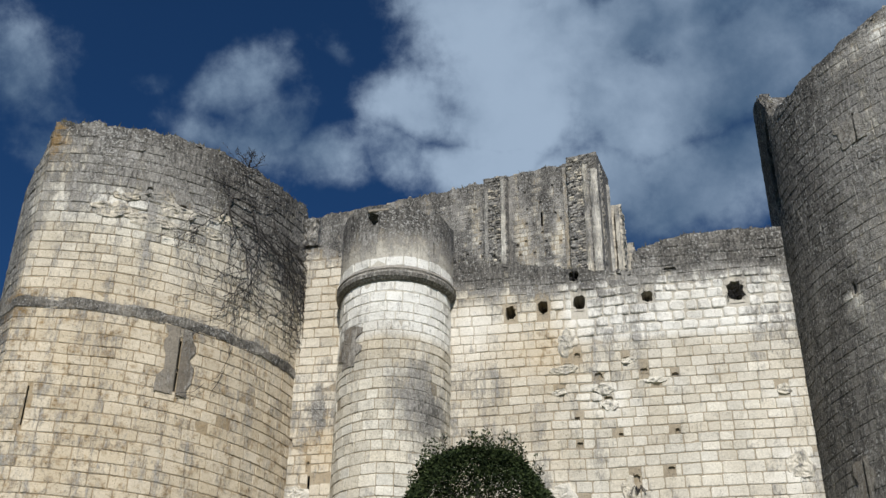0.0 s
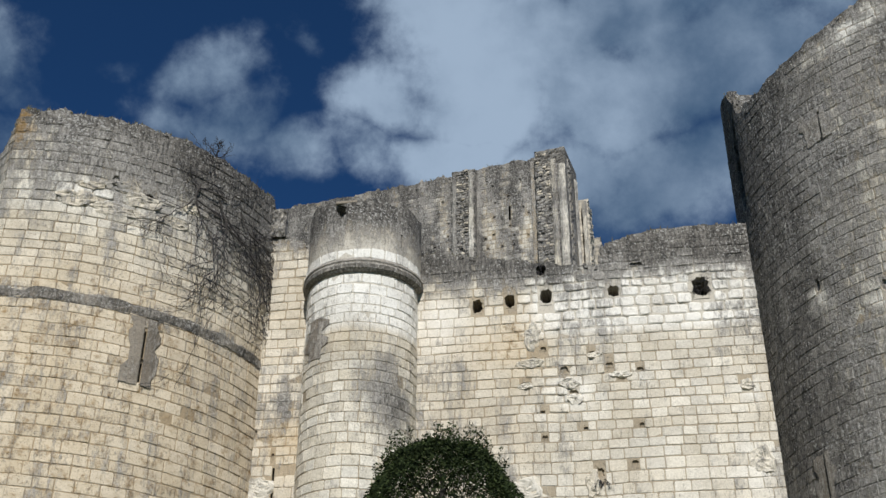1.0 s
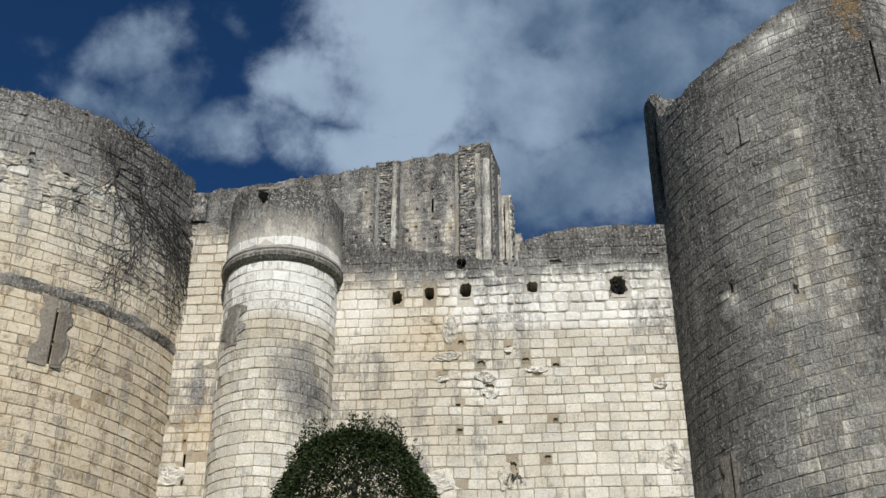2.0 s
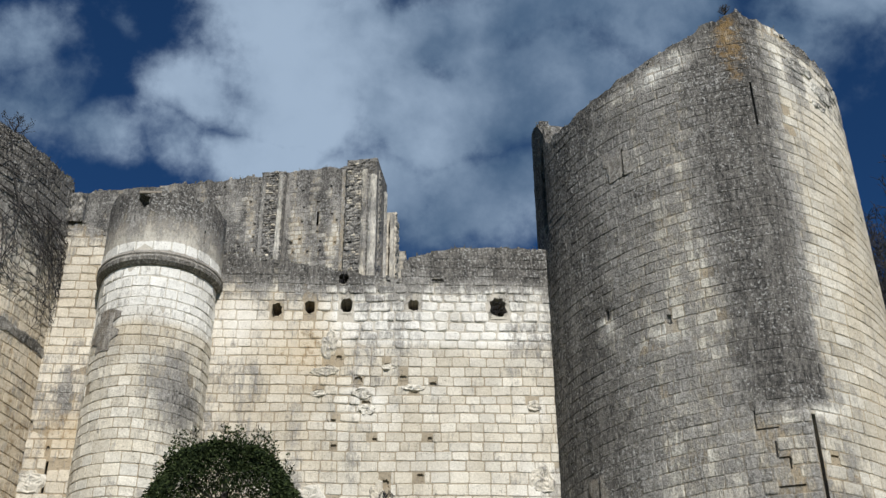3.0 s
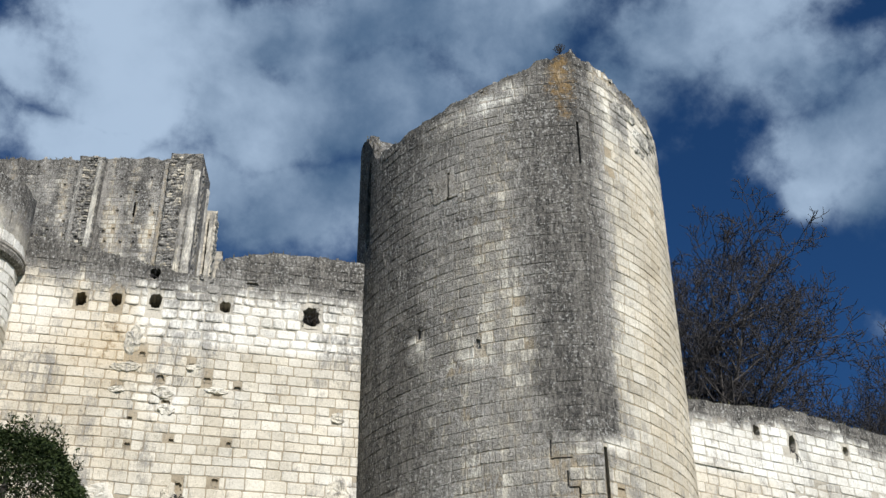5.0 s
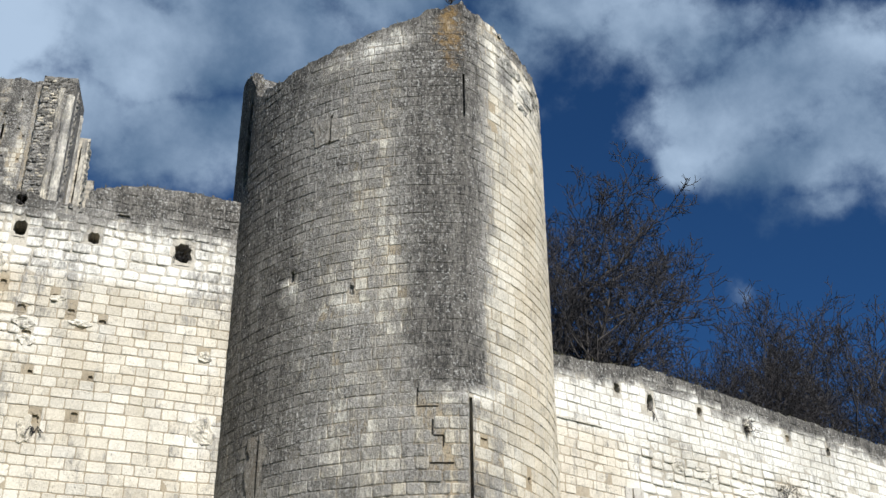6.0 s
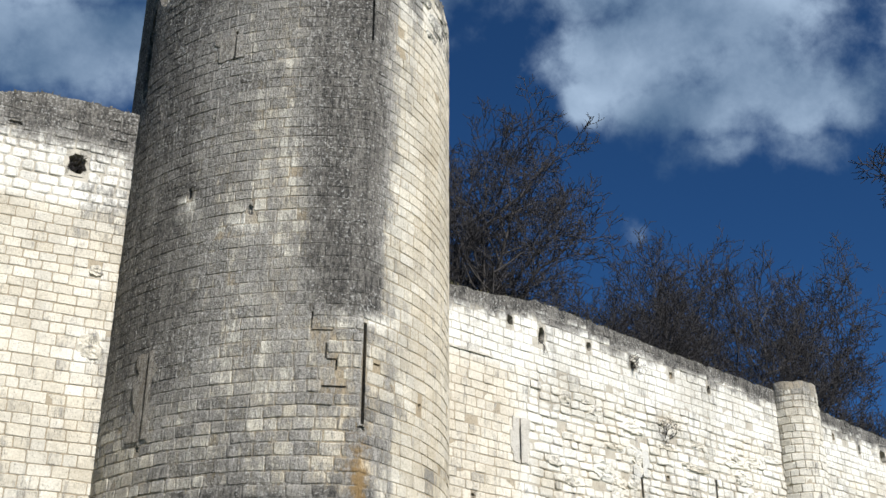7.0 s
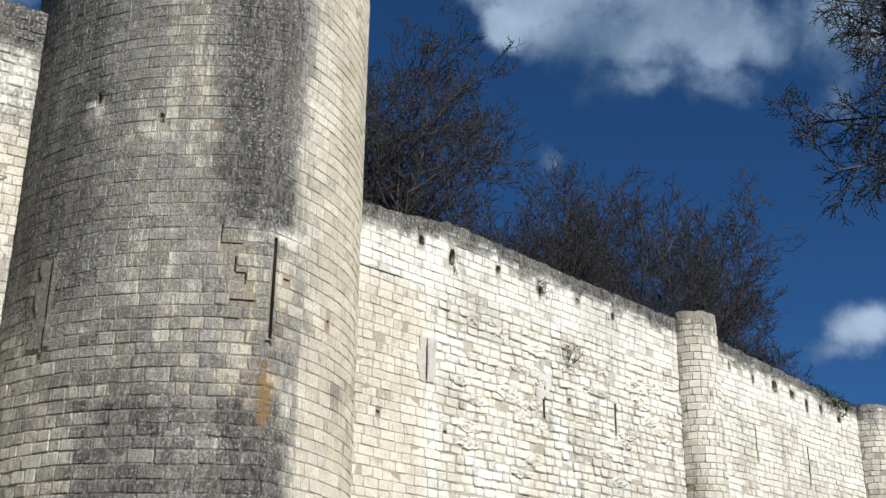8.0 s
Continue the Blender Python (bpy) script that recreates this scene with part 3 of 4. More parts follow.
C_HOLES = [(3.80, 4.11, 13.70, 14.07), (5.12, 5.42, 13.36, 14.05), (7.24, 7.51, 13.68, 14.06), (9.30, 9.62, 13.6, 13.9), (11.31, 11.53, 13.67, 13.96), (13.33, 13.56, 13.56, 13.94), (21.08, 21.30, 13.37, 13.73),
           (24.48, 25.05, 13.07, 13.69), (25.99, 26.5, 13.07, 13.53), (27.34, 27.65, 12.67, 13.45), (28.64, 28.9, 12.84, 13.37), (30.25, 30.7, 12.75, 13.15), (22.9, 23.1, 13.1, 13.6),
           (4.17, 4.24, 9.75, 10.70), (9.48, 9.56, 9.49, 10.68), (13.31, 13.39, 9.56, 10.63), (10.71, 10.92, 10.21, 10.37), (4.96, 5.09, 8.29, 8.39), (2.33, 2.49, 8.38, 8.55), (22.8, 22.87, 10.0, 11.3), (27.1, 27.18, 9.6, 11.2)]


def c_wear(u, z):
    return 0.1 + 0.9 * blur(u, 4.2, 5.2) * (1 - blur(z, 12.3, 12.7)) * (1 - 0.6 * blur(u, 17, 18))

wall_c = tagged(empty("wall_long", (25, 31, 0)), "long sunlit curtain wall of pale limestone with grey weathered top", "wall", kind="structure")


# ---- turret on the wall ----
def t_stain(u, z):
    lichen_shade = 0.55 * blur(z, 17.2, 17.9) + 0.75 * blur(z, 17.8, 18.8) - 0.5 * spot(u, z, 2.4, 17.2, 1.6, 0.22) + 0.05
    lichen_shade += 0.95 * spot(u, z, 1.15, 15.0, 0.42, 0.75) + 1.0 * spot(u, z, 3.75, 13.0, 0.75, 1.2) + 0.12 * fbm(u, z, 0.8, 2.0)
    chalk = 0.9 * blur(z, 15.0, 15.25) * (1 - blur(z, 17.6, 18.7))
    ochre = 0.25 * spot(u, z, 2.6, 14.8, 1.5, 0.4)
    return max(0.0, lichen_shade), chalk, ochre


turret = tagged(empty("wall_turret", (-6.78, 27.9, 0)), "round limestone turret with moulded ring and grey rendered top", "turret")


# ---- helpers for mouldings, tubes and leaves ----
def sweep(name, line, profile, material, thing, stain, span=None, step=0.22, label="", ragged=0.0, seed=0):
    """A profile of (out, z) points carried along a plan line as one closed band."""
    a, b = span or (0, line.length)
    us = list(np.arange(a, b, step)) + [b]
    verts, faces, vals = [], [], {"lichen_shade": [], "chalk": [], "ochre": []}
    m = len(profile)
    for u in us:
        for k, (out, z) in enumerate(profile):
            rag = ragged * fbm(u, z, 2.3, seed + k)
            x, y = line.at(u, out + (rag * 0.5 if out > 0 else 0))
            verts.append((x, y, z + rag))
            for key, v in zip(vals, stain(u, z)):
                vals[key].append(v)
    for i in range(len(us) - 1):
        for k in range(m):
            faces.append((i * m + k, (i + 1) * m + k, (i + 1) * m + (k + 1) % m, i * m + (k + 1) % m))
    faces += [tuple(range(m)), tuple(reversed(range((len(us) - 1) * m, len(us) * m)))]
    return mesh_ob(name, verts, faces, material, thing, label, vals)


class Tubes:
    """Tapered limbs gathered into one mesh."""

    def __init__(self):
        self.v, self.f = [], []

    def run(self, pts, radii, sides=4):
        o = len(self.v)
        for i, (p, r) in enumerate(zip(pts, radii)):
            d = (pts[min(i + 1, len(pts) - 1)] - pts[max(i - 1, 0)]).normalized()
            a = d.orthogonal().normalized()
            b = d.cross(a)
            for k in range(sides):
                t = 2 * math.pi * k / sides
                self.v.append(p + (a * math.cos(t) + b * math.sin(t)) * r)
        for i in range(len(pts) - 1):
            for k in range(sides):
                self.f.append((o + i * sides + k, o + i * sides + (k + 1) % sides, o + (i + 1) * sides + (k + 1) % sides, o + (i + 1) * sides + k))

    def make(self, name, material, thing, label=""):
        return mesh_ob(name, self.v, self.f, material, thing, label, smooth=True)


def bough(sinks, start, way, length, radius, level, rng, lift_up=0.1, curl=0.35, twig=0.012, forks=(6, 6, 5, 4), shrink=1.0):
    """A wandering limb that splits again and again; sinks holds one gatherer for each level."""
    steps = max(3, int(6 - level))
    pts, radii, p, d = [start.copy()], [radius], start.copy(), way.normalized()
    for i in range(steps):
        d = (d + Vector((rng.gauss(0, curl * 0.5), rng.gauss(0, curl * 0.5), rng.gauss(0, curl * 0.4) + lift_up))).normalized()
        p = p + d * (length / steps)
        pts.append(p.copy())
        radii.append(max(twig * 0.55, radius * (1 - 0.72 * (i + 1) / steps)))
    sinks[min(level, len(sinks) - 1)].run(pts, radii, 5 if level < 2 else 3)
    if level >= len(forks):
        return
    count = forks[level]
    for k in range(count):
        f = 0.28 + 0.72 * (k + rng.random()) / count
        i = min(steps - 1, int(f * steps))
        q = pts[i].lerp(pts[i + 1], f * steps - i)
        axis = (pts[i + 1] - pts[i]).normalized()
        side = axis.orthogonal().normalized()
        side.rotate(Matrix.Rotation(k * 2.4 + rng.uniform(-0.6, 0.6), 3, axis))
        spread = rng.uniform(0.55, 1.05)
        bough(sinks, q, axis * math.cos(spread) + side * math.sin(spread), length * shrink * rng.uniform(0.45, 0.68) * (1.1 - 0.35 * f), max(twig * 0.8, radii[i] * 0.62), level + 1, rng, lift_up, curl, twig, forks, 1.0)


def bare_tree(height, spread, seed):
    """A leafless winter tree, built at the origin."""
    rng = random.Random(seed)
    tree = tagged(empty("bare_tree"), "leafless dark winter tree with dense fine twigs behind the wall", "tree", "bare trees")
    trunk, limbs, twigs = Tubes(), Tubes(), Tubes()
    pts = [Vector((0, 0, 0))]
    for i in range(8):
        pts.append(pts[-1] + Vector((rng.uniform(-0.25, 0.25), rng.uniform(-0.25, 0.25), height * 0.72 / 8)))
    radii = [0.36 * (1 - 0.085 * i) for i in range(9)]
    radii[0] = 0.5
    trunk.run(pts, radii, 9)
    sinks = [limbs, limbs, twigs, twigs, twigs]
    for k in range(15):
        f = 0.36 + 0.62 * k / 14
        i = min(7, int(f * 8))
        q = pts[i].lerp(pts[i + 1], f * 8 - i)
        a = k * 2.4 + rng.uniform(-0.4, 0.4)
        tip = 1.15 - f * 0.55
        way = Vector((math.cos(a) * tip, math.sin(a) * tip, 0.35 + f * 0.7))
        bough(sinks, q, way, spread * rng.uniform(0.8, 1.1) * (1.1 - 0.45 * f), radii[i] * 0.55, 0, rng, 0.10, 0.45, 0.020, (7, 6, 5, 3))
    trunk.make("trunk", BARK, tree)
    limbs.make("limb", BARK, tree)
    tagged(twigs.make("twig_crown", TWIG, tree), kind="stuff")
    return tree


def leaf_cloud(places, size, rng, droop=0.6):
    verts, faces = [], []
    for p, nrm in places:
        d = (nrm + Vector((rng.gauss(0, 0.6), rng.gauss(0, 0.6), rng.gauss(0, 0.5) - droop))).normalized()
        s = d.cross(Vector((rng.gauss(0, 1), rng.gauss(0, 1), rng.gauss(0, 1)))).normalized()
        l, w = size * rng.uniform(0.7, 1.5), size * rng.uniform(0.18, 0.3)
        o = len(verts)
        verts += [p, p + d * l * 0.5 + s * w, p + d * l, p + d * l * 0.5 - s * w]
        faces.append((o, o + 1, o + 2, o + 3))
    return verts, faces


def tufts(name, line, top, span, count, size, rng, thing=None, out=(-0.35, 0.0), material=None, zs=None):
    """Dry weeds and moss rooted along a wall top."""
    verts, faces = [], []
    for i in range(count):
        u = rng.uniform(*span)
        if fbm(u, 0, 1.1, 33.0) < -0.05 and rng.random() < 0.7:
            continue
        x, y = line.at(u, rng.uniform(*out))
        z = top(u) + 0.02
        for k in range(4):
            a, l, w = rng.uniform(0, 6.28), size * rng.uniform(0.4, 1.3), size * 0.12
            tip = Vector((x + math.cos(a) * l * 0.5, y + math.sin(a) * l * 0.5, z + l * rng.uniform(0.4, 1)))
            o = len(verts)
            verts += [(x - w, y, z - 0.05), (x + w, y + w, z - 0.05), tip]
            faces.append((o, o + 1, o + 2))
    ob = mesh_ob(name, verts, faces, material or MOSS, thing)
    return ob


def broken_top(thing, line, top, stain, span, count, size, seed, base=0.0):
    """Loose and broken stones left along a ruined wall top."""
    rng = random.Random(seed)
    verts, faces, vals = [], [], {"lichen_shade": [], "chalk": [], "ochre": []}
    for k in range(count):
        u = span[0] + (span[1] - span[0]) * (k + rng.random()) / count
        if fbm(u, 0, 0.9, seed) < -0.25:
            continue
        w, h, dp = size * rng.uniform(0.5, 1.4), size * rng.uniform(0.35, 1.0) * (1.0 + 0.8 * max(0.0, fbm(u, 1.0, 0.7, seed))), size * rng.uniform(0.8, 1.6)
        out, z, lean = base + rng.uniform(-0.16, 0.02), top(u) - 0.12, rng.uniform(-0.06, 0.06)
        marks = stain(u, top(u) - 0.1)
        mood = rng.uniform(-0.35, 0.45)
        o = len(verts)
        for zz, shrink in ((z, 1.0), (z + h * 0.7, 0.92), (z + h, 0.6)):
            for a, b in ((-0.5, 0), (0.5, 0), (0.5, -1), (-0.5, -1)):
                x, y = line.at(min(line.length, max(0.0, u + a * w * shrink + lean * (zz - z))), out + b * dp - (1 - shrink) * dp * 0.4 + rng.uniform(-0.03, 0.03))
                verts.append((x, y, zz + rng.uniform(-0.04, 0.04)))
                for key, m in zip(vals, (max(0.0, marks[0] + mood), marks[1], marks[2])):
                    vals[key].append(m)
        for r in (0, 4):
            for i in range(4):
                faces.append((o + r + i, o + r + (i + 1) % 4, o + r + 4 + (i + 1) % 4, o + r + 4 + i))
        faces.append((o + 8, o + 9, o + 10, o + 11))
    tagged(mesh_ob("broken_top_stones", verts, faces, STONE, thing, attrs=vals), kind="stuff")


# ---- turret: moulded ring, drum and window notch ----
def t_upper_top(u):
    return 19.02 + 0.10 * fbm(u, 0, 2.0, 6.0) + 0.12 * (1 - blur(u, 1.0, 1.8))


T_UP = arc(-6.78, 27.95, 1.64, 180, 360)
# the ring's lower half is coloured darker, as the shade of its undercut
sweep("ring_moulding", T_LINE, [(-0.1, 16.72), (0.06, 16.72), (0.15, 16.80), (0.17, 16.90), (0.13, 16.98), (0.16, 17.02), (0.13, 17.10), (-0.1, 17.16)], CEMENT, turret,
      lambda u, z: (1.0 - 0.65 * blur(z, 16.9, 17.06), 0.25, 0.0), label="grey moulded stone ring", ragged=0.012)
mortar(turret, T_UP, 17.1, 19.5, t_upper_top, t_stain, [(1.95, 2.40, 18.46, 18.93), (4.0, 4.06, 17.6, 18.1)], 0.35, 0.0, (0, T_UP.length), True, 4).name = "rendered_drum"
masonry(turret, T_UP, 17.1, 17.5, lambda u: 17.55, t_stain, [], 0.36, (0.35, 0.6), 21, core=False)
lintel = bmesh.new()
bmesh.ops.create_cube(lintel, size=1)
bmesh.ops.scale(lintel, vec=(0.62, 0.22, 0.09), verts=lintel.verts)
bmesh.ops.bevel(lintel, geom=lintel.edges[:], offset=0.015, segments=1, affect="EDGES")
bmesh.ops.translate(lintel, vec=(-7.0, 26.42, 18.97), verts=lintel.verts)
part("lintel", lintel, CEMENT, turret, "weathered stone lintel over the small opening")

# ---- string course of the tower ----
sweep("string_course", L_LINE, [(-0.1, 14.70), (0.012, 14.71), (0.028, 14.77), (0.032, 14.92), (0.018, 15.00), (-0.1, 15.03)], CEMENT, tower_l,
      lambda u, z: (1.05 + 0.5 * fbm(u, z, 1.2, 3.0), 0.0, 0.0), label="eroded grey string course", ragged=0.06)


def patch(name, thing, line, u0, u1, z0, z1, stain, label, seed, out=0.035, slits=()):
    """Smooth grey mortar repair with an uneven outline, split round the slit it was made for."""
    spans = [(u0, u1)]
    for s0, s1 in slits:
        spans = [(u0, s0), (s1, u1)]
    verts, faces, vals = [], [], {"lichen_shade": [], "chalk": [], "ochre": []}
    n_u, n_z = 5, 9
    for a, b in spans:
        o = len(verts)
        for i in range(n_u + 1):
            for k in range(n_z + 1):
                u, z = a + (b - a) * i / n_u, z0 + (z1 - z0) * k / n_z
                grow = 0.16 * noise.cell((math.floor((z - z0) / 0.29) + 0.5, seed * 3.3 + i, 0.5))
                if i == 0 and a == u0:
                    u -= grow
                if i == n_u and b == u1:
                    u += grow
                x, y = line.at(u, out + 0.006 * noise.noise((u * 3, z * 3, seed)))
                verts.append((x, y, z + (0.08 * noise.noise((u * 4, seed, 1)) if k in (0, n_z) else 0)))
                for key, v in zip(vals, stain):
                    vals[key].append(v)
        for i in range(n_u):
            for k in range(n_z):
                q = o + i * (n_z + 1) + k
                faces.append((q, q + n_z + 1, q + n_z + 2, q + 1))
        rim = [o + i * (n_z + 1) for i in range(n_u + 1)] + [o + n_u * (n_z + 1) + k for k in range(1, n_z + 1)] + [o + i * (n_z + 1) + n_z for i in range(n_u - 1, -1, -1)] + [o + k for k in range(n_z - 1, 0, -1)]
        base = len(verts)
        for r in rim:
            x, y, z = verts[r]
            verts.append((x, y + 0.06, z))
            for key, v in zip(vals, stain):
                vals[key].append(v)
        for i in range(len(rim)):
            j = (i + 1) % len(rim)
            faces.append((rim[i], base + i, base + j, rim[j]))
    return mesh_ob(name, verts, faces, CEMENT, thing, label, vals)


LS = LU - 9.475
L_HOLES = [(LS + 13.59, LS + 13.68, 12.94, 14.34), (LS + 12.98, LS + 13.42, 18.05, 18.33), (LS + 11.78, LS + 12.04, 17.54, 17.74), (LS + 12.16, LS + 12.37, 18.45, 18.66), (LS + 10.2, LS + 10.24, 11.6, 12.6), (LS + 13.60, LS + 13.72, 13.45, 13.6)]
patch("mortar_repair", tower_l, L_LINE, LS + 13.22, LS + 14.0, 12.85, 14.68, (0.42, 0, 0), "smooth grey mortar round the arrow slit", 1.0, slits=((LS + 13.59, LS + 13.68),))
patch("mortar_repair", tower_r, R_LINE, RS + 4.05, RS + 4.80, 18.55, 19.3, (0.85, 0, 0), "dark mortar round the cross loop", 2.0, slits=((RS + 4.52, RS + 4.59),))
patch("mortar_repair", tower_r, R_LINE, RS + 2.45, RS + 3.05, 8.65, 10.8, (0.7, 0, 0), "dark grey mortar round the arrow slit", 3.0, slits=((RS + 2.78, RS + 2.84),))
patch("mortar_repair", wall_c, C_LINE, 3.86, 4.5, 9.65, 10.95, (0.0, 0.6, 0.15), "grey mortar round the arrow slit", 4.0, slits=((4.17, 4.24),))
patch("mortar_repair", wall_c, C_LINE, 9.2, 9.8, 10.1, 10.95, (0.0, 0.75, 0), "pale mortar round the arrow slit", 5.0, slits=((9.48, 9.56),))
patch("mortar_repair", turret, T_LINE, 1.0, 1.75, 14.3, 15.5, (0.55, 0, 0), "grey mortar patch on the turret", 6.0)

# ---- the keep behind the wall ----
K_LINE = Line([(-24.0, 50.0), (-1.33, 45.86)])
KS_LINE = Line([(-1.33, 45.86), (-0.55, 54.0)])
KL = K_LINE.length


def k_top(u):
    return 33.55 + 0.15 * blur(u, 16, 20) + 0.16 * fbm(u, 0, 1.3, 12.0)


def k_stain(u, z):
    lichen_shade = 1.05 + 0.9 * fbm(u, z * 0.12, 1.6, 5.0) + 0.25 * blur(z, 32.0, 33.6) - 0.65 * spot(u, z, 19.1, 30.2, 0.7, 1.4) - 0.6 * spot(u, z, 16.8, 30.4, 0.35, 1.3) - 0.4 * spot(u, z, 21.2, 29.6, 0.6, 0.9)
    return max(0.05, lichen_shade), 0.0, 0.22 * (1 - blur(u, 13.0, 17.5))


keep = tagged(empty("stone_keep"), "ruined grey limestone keep with buttresses and half columns", "castle keep")
rk = random.Random(44)
K_HOLES = []
for u, z in ((16.6, 32.0), (16.9, 30.7), (17.0, 29.2), (19.2, 32.4), (19.3, 31.4), (19.25, 30.6), (19.2, 29.6), (20.6, 32.5), (20.7, 30.9), (21.3, 31.7), (21.35, 31.0), (21.3, 29.4), (20.9, 29.3), (18.9, 28.9), (19.6, 28.9), (20.2, 28.9), (15.2, 33.0), (15.0, 31.5)):
    K_HOLES.append((u, u + 0.16, z, z + 0.2))
for k in range(34):
    u, z, w = rk.uniform(13.5, 21.3), 28.9 + 0.55 * (k % 8), rk.uniform(0.11, 0.2)
    if not 17.1 < u < 18.6 and all(abs(u - h[0]) > 0.35 or abs(z - h[2]) > 0.35 for h in K_HOLES):
        K_HOLES.append((u, u + w, z, z + w * 1.2))
K_HOLES.append((20.05, 20.15, 30.4, 31.2))
mortar(keep, K_LINE, 0, 34.2, k_top, k_stain, K_HOLES, 2.0, 0.0, (0, KL), True, 9)
mortar(keep, KS_LINE, 0, 34.2, lambda u: 33.4 - 0.12 * u + 0.15 * fbm(u, 0, 1.2, 7.0), lambda u, z: (0.75, 0.0, 0.0), [], 1.8, 0.0, (0, KS_LINE.length), True, 10)
masonry(keep, K_LINE, 26.5, 34.0, k_top, k_stain, K_HOLES, 0.25, (0.25, 0.5), 31, core=False, u_range=(8.0, KL), wear=lambda u, z: 0.15, vary=0.06)


def half_column(u, r, z0, z1, line, lichen_shade, out=0.0, name="half_column"):
    verts, faces, vals = [], [], {"lichen_shade": [], "chalk": [], "ochre": []}
    n = 9
    zs = list(np.arange(z0, z1, 0.27)) + [z1]
    for z in zs:
        for k in range(n):
            a = math.pi * k / (n - 1)
            x, y = line.at(min(line.length + 2, max(0, u)) + r * math.cos(a) * -1, out + r * math.sin(a) - 0.03)
            verts.append((x + rk.uniform(-0.02, 0.02), y + rk.uniform(-0.03, 0.03), z))
            for key, v in zip(vals, (max(0.0, lichen_shade + 0.5 * fbm(u, z, 0.7, 8.0)), 0.1, 0.0)):
                vals[key].append(v)
    for i in range(len(zs) - 1):
        for k in range(n - 1):
            faces.append((i * n + k, i * n + k + 1, (i + 1) * n + k + 1, (i + 1) * n + k))
    faces.append(tuple(range((len(zs) - 1) * n, len(zs) * n)))
    return mesh_ob(name, verts, faces, STONE, keep, attrs=vals)


def pilaster(u0, u1, out, z0, z1, line, name, lichen_shade, thing=None):
    """A rubble buttress strip whose facing has fallen away."""
    verts, faces, vals = [], [], {"lichen_shade": [], "chalk": [], "ochre": []}
    nu, zs = 9, list(np.arange(z0, z1, 0.11)) + [z1]
    cols = [(u0, -0.1)] + [(u0 + (u1 - u0) * i / nu, out) for i in range(nu + 1)] + [(u1, -0.1)]
    for z in zs:
        for i, (u, o) in enumerate(cols):
            x, y = line.at(u, o + (rk.uniform(-0.07, 0.04) if o > 0 else 0))
            verts.append((x, y, z))
            for key, v in zip(vals, (lichen_shade + rk.uniform(-0.3, 0.3), 0.0, 0.12)):
                vals[key].append(max(0.0, v))
    m = len(cols)
    for i in range(len(zs) - 1):
        for k in range(m - 1):
            faces.append((i * m + k, i * m + k + 1, (i + 1) * m + k + 1, (i + 1) * m + k))
    faces.append(tuple(range((len(zs) - 1) * m, len(zs) * m)))
    return mesh_ob(name, verts, faces, STONE, thing or keep, attrs=vals)


pilaster(0.1, 0.75, 0.25, 18.6, 20.05, B_LINE, "broken_stub", 0.95, wall_b)
pilaster(0.75, 1.35, 0.12, 19.0, 19.95, B_LINE, "broken_stub", 1.0, wall_b)
pilaster(17.25, 18.45, 0.35, 24.0, 33.55, K_LINE, "buttress", 1.05)
half_column(17.4, 0.10, 24.0, 33.3, K_LINE, 1.0, 0.35)
half_column(18.26, 0.12, 24.0, 33.2, K_LINE, 0.72, 0.35)
pilaster(21.55, KL, 0.45, 24.0, 33.75, K_LINE, "buttress", 1.05)
half_column(22.45, 0.13, 24.0, 33.1, K_LINE, 0.62, 0.45)
half_column(22.85, 0.2, 24.0, 32.7, K_LINE, 0.5, 0.45)
pilaster(0.0, 0.9, 0.05, 24.0, 33.3, KS_LINE, "buttress", 0.75)
pilaster(3.2, 4.6, 0.55, 24.0, 32.9, KS_LINE, "buttress", 0.6)
half_column(3.0, 0.2, 24.0, 32.6, KS_LINE, 0.5, 0.3)
half_column(1.6, 0.22, 24.0, 33.0, KS_LINE, 0.6, 0.05)
pilaster(6.6, 8.0, 0.7, 24.0, 32.6, KS_LINE, "buttress", 0.6)
for a, b, out, seed in ((17.5, 18.14, 0.35, 71), (21.58, 22.3, 0.45, 72)):
    masonry(keep, K_LINE, 27.0, 33.6, k_top, lambda u, z: (0.85 + 0.4 * fbm(u, z, 1.5, 4.0), 0.0, 0.35), [], 0.15, (0.12, 0.28), seed, core=False,
            base=out, u_range=(a, b), rough=0.03, wear=lambda u, z: 0.9, name="rubble_stone", vary=0.35)
tufts("weeds", K_LINE, k_top, (6, KL), 260, 0.16, random.Random(5), keep, (-0.5, 0.0))["kind"] = "stuff"


broken_top(keep, K_LINE, k_top, k_stain, (8, KL), 110, 0.22, 51)
broken_top(tower_l, L_LINE, l_top, l_stain, (LU - 1.0, LU + 8.3), 120, 0.17, 52)
broken_top(tower_r, R_LINE, r_top, r_stain, (RS, RU + 4.5), 130, 0.16, 53)
broken_top(wall_b, B_LINE, b_top, b_stain, (0.2, 15.4), 150, 0.15, 54)
broken_top(wall_c, C_LINE, c_top, c_stain, (1.0, 36.0), 260, 0.12, 55)
broken_top(turret, T_UP, t_upper_top, t_stain, (0.1, T_UP.length - 0.1), 34, 0.16, 56)

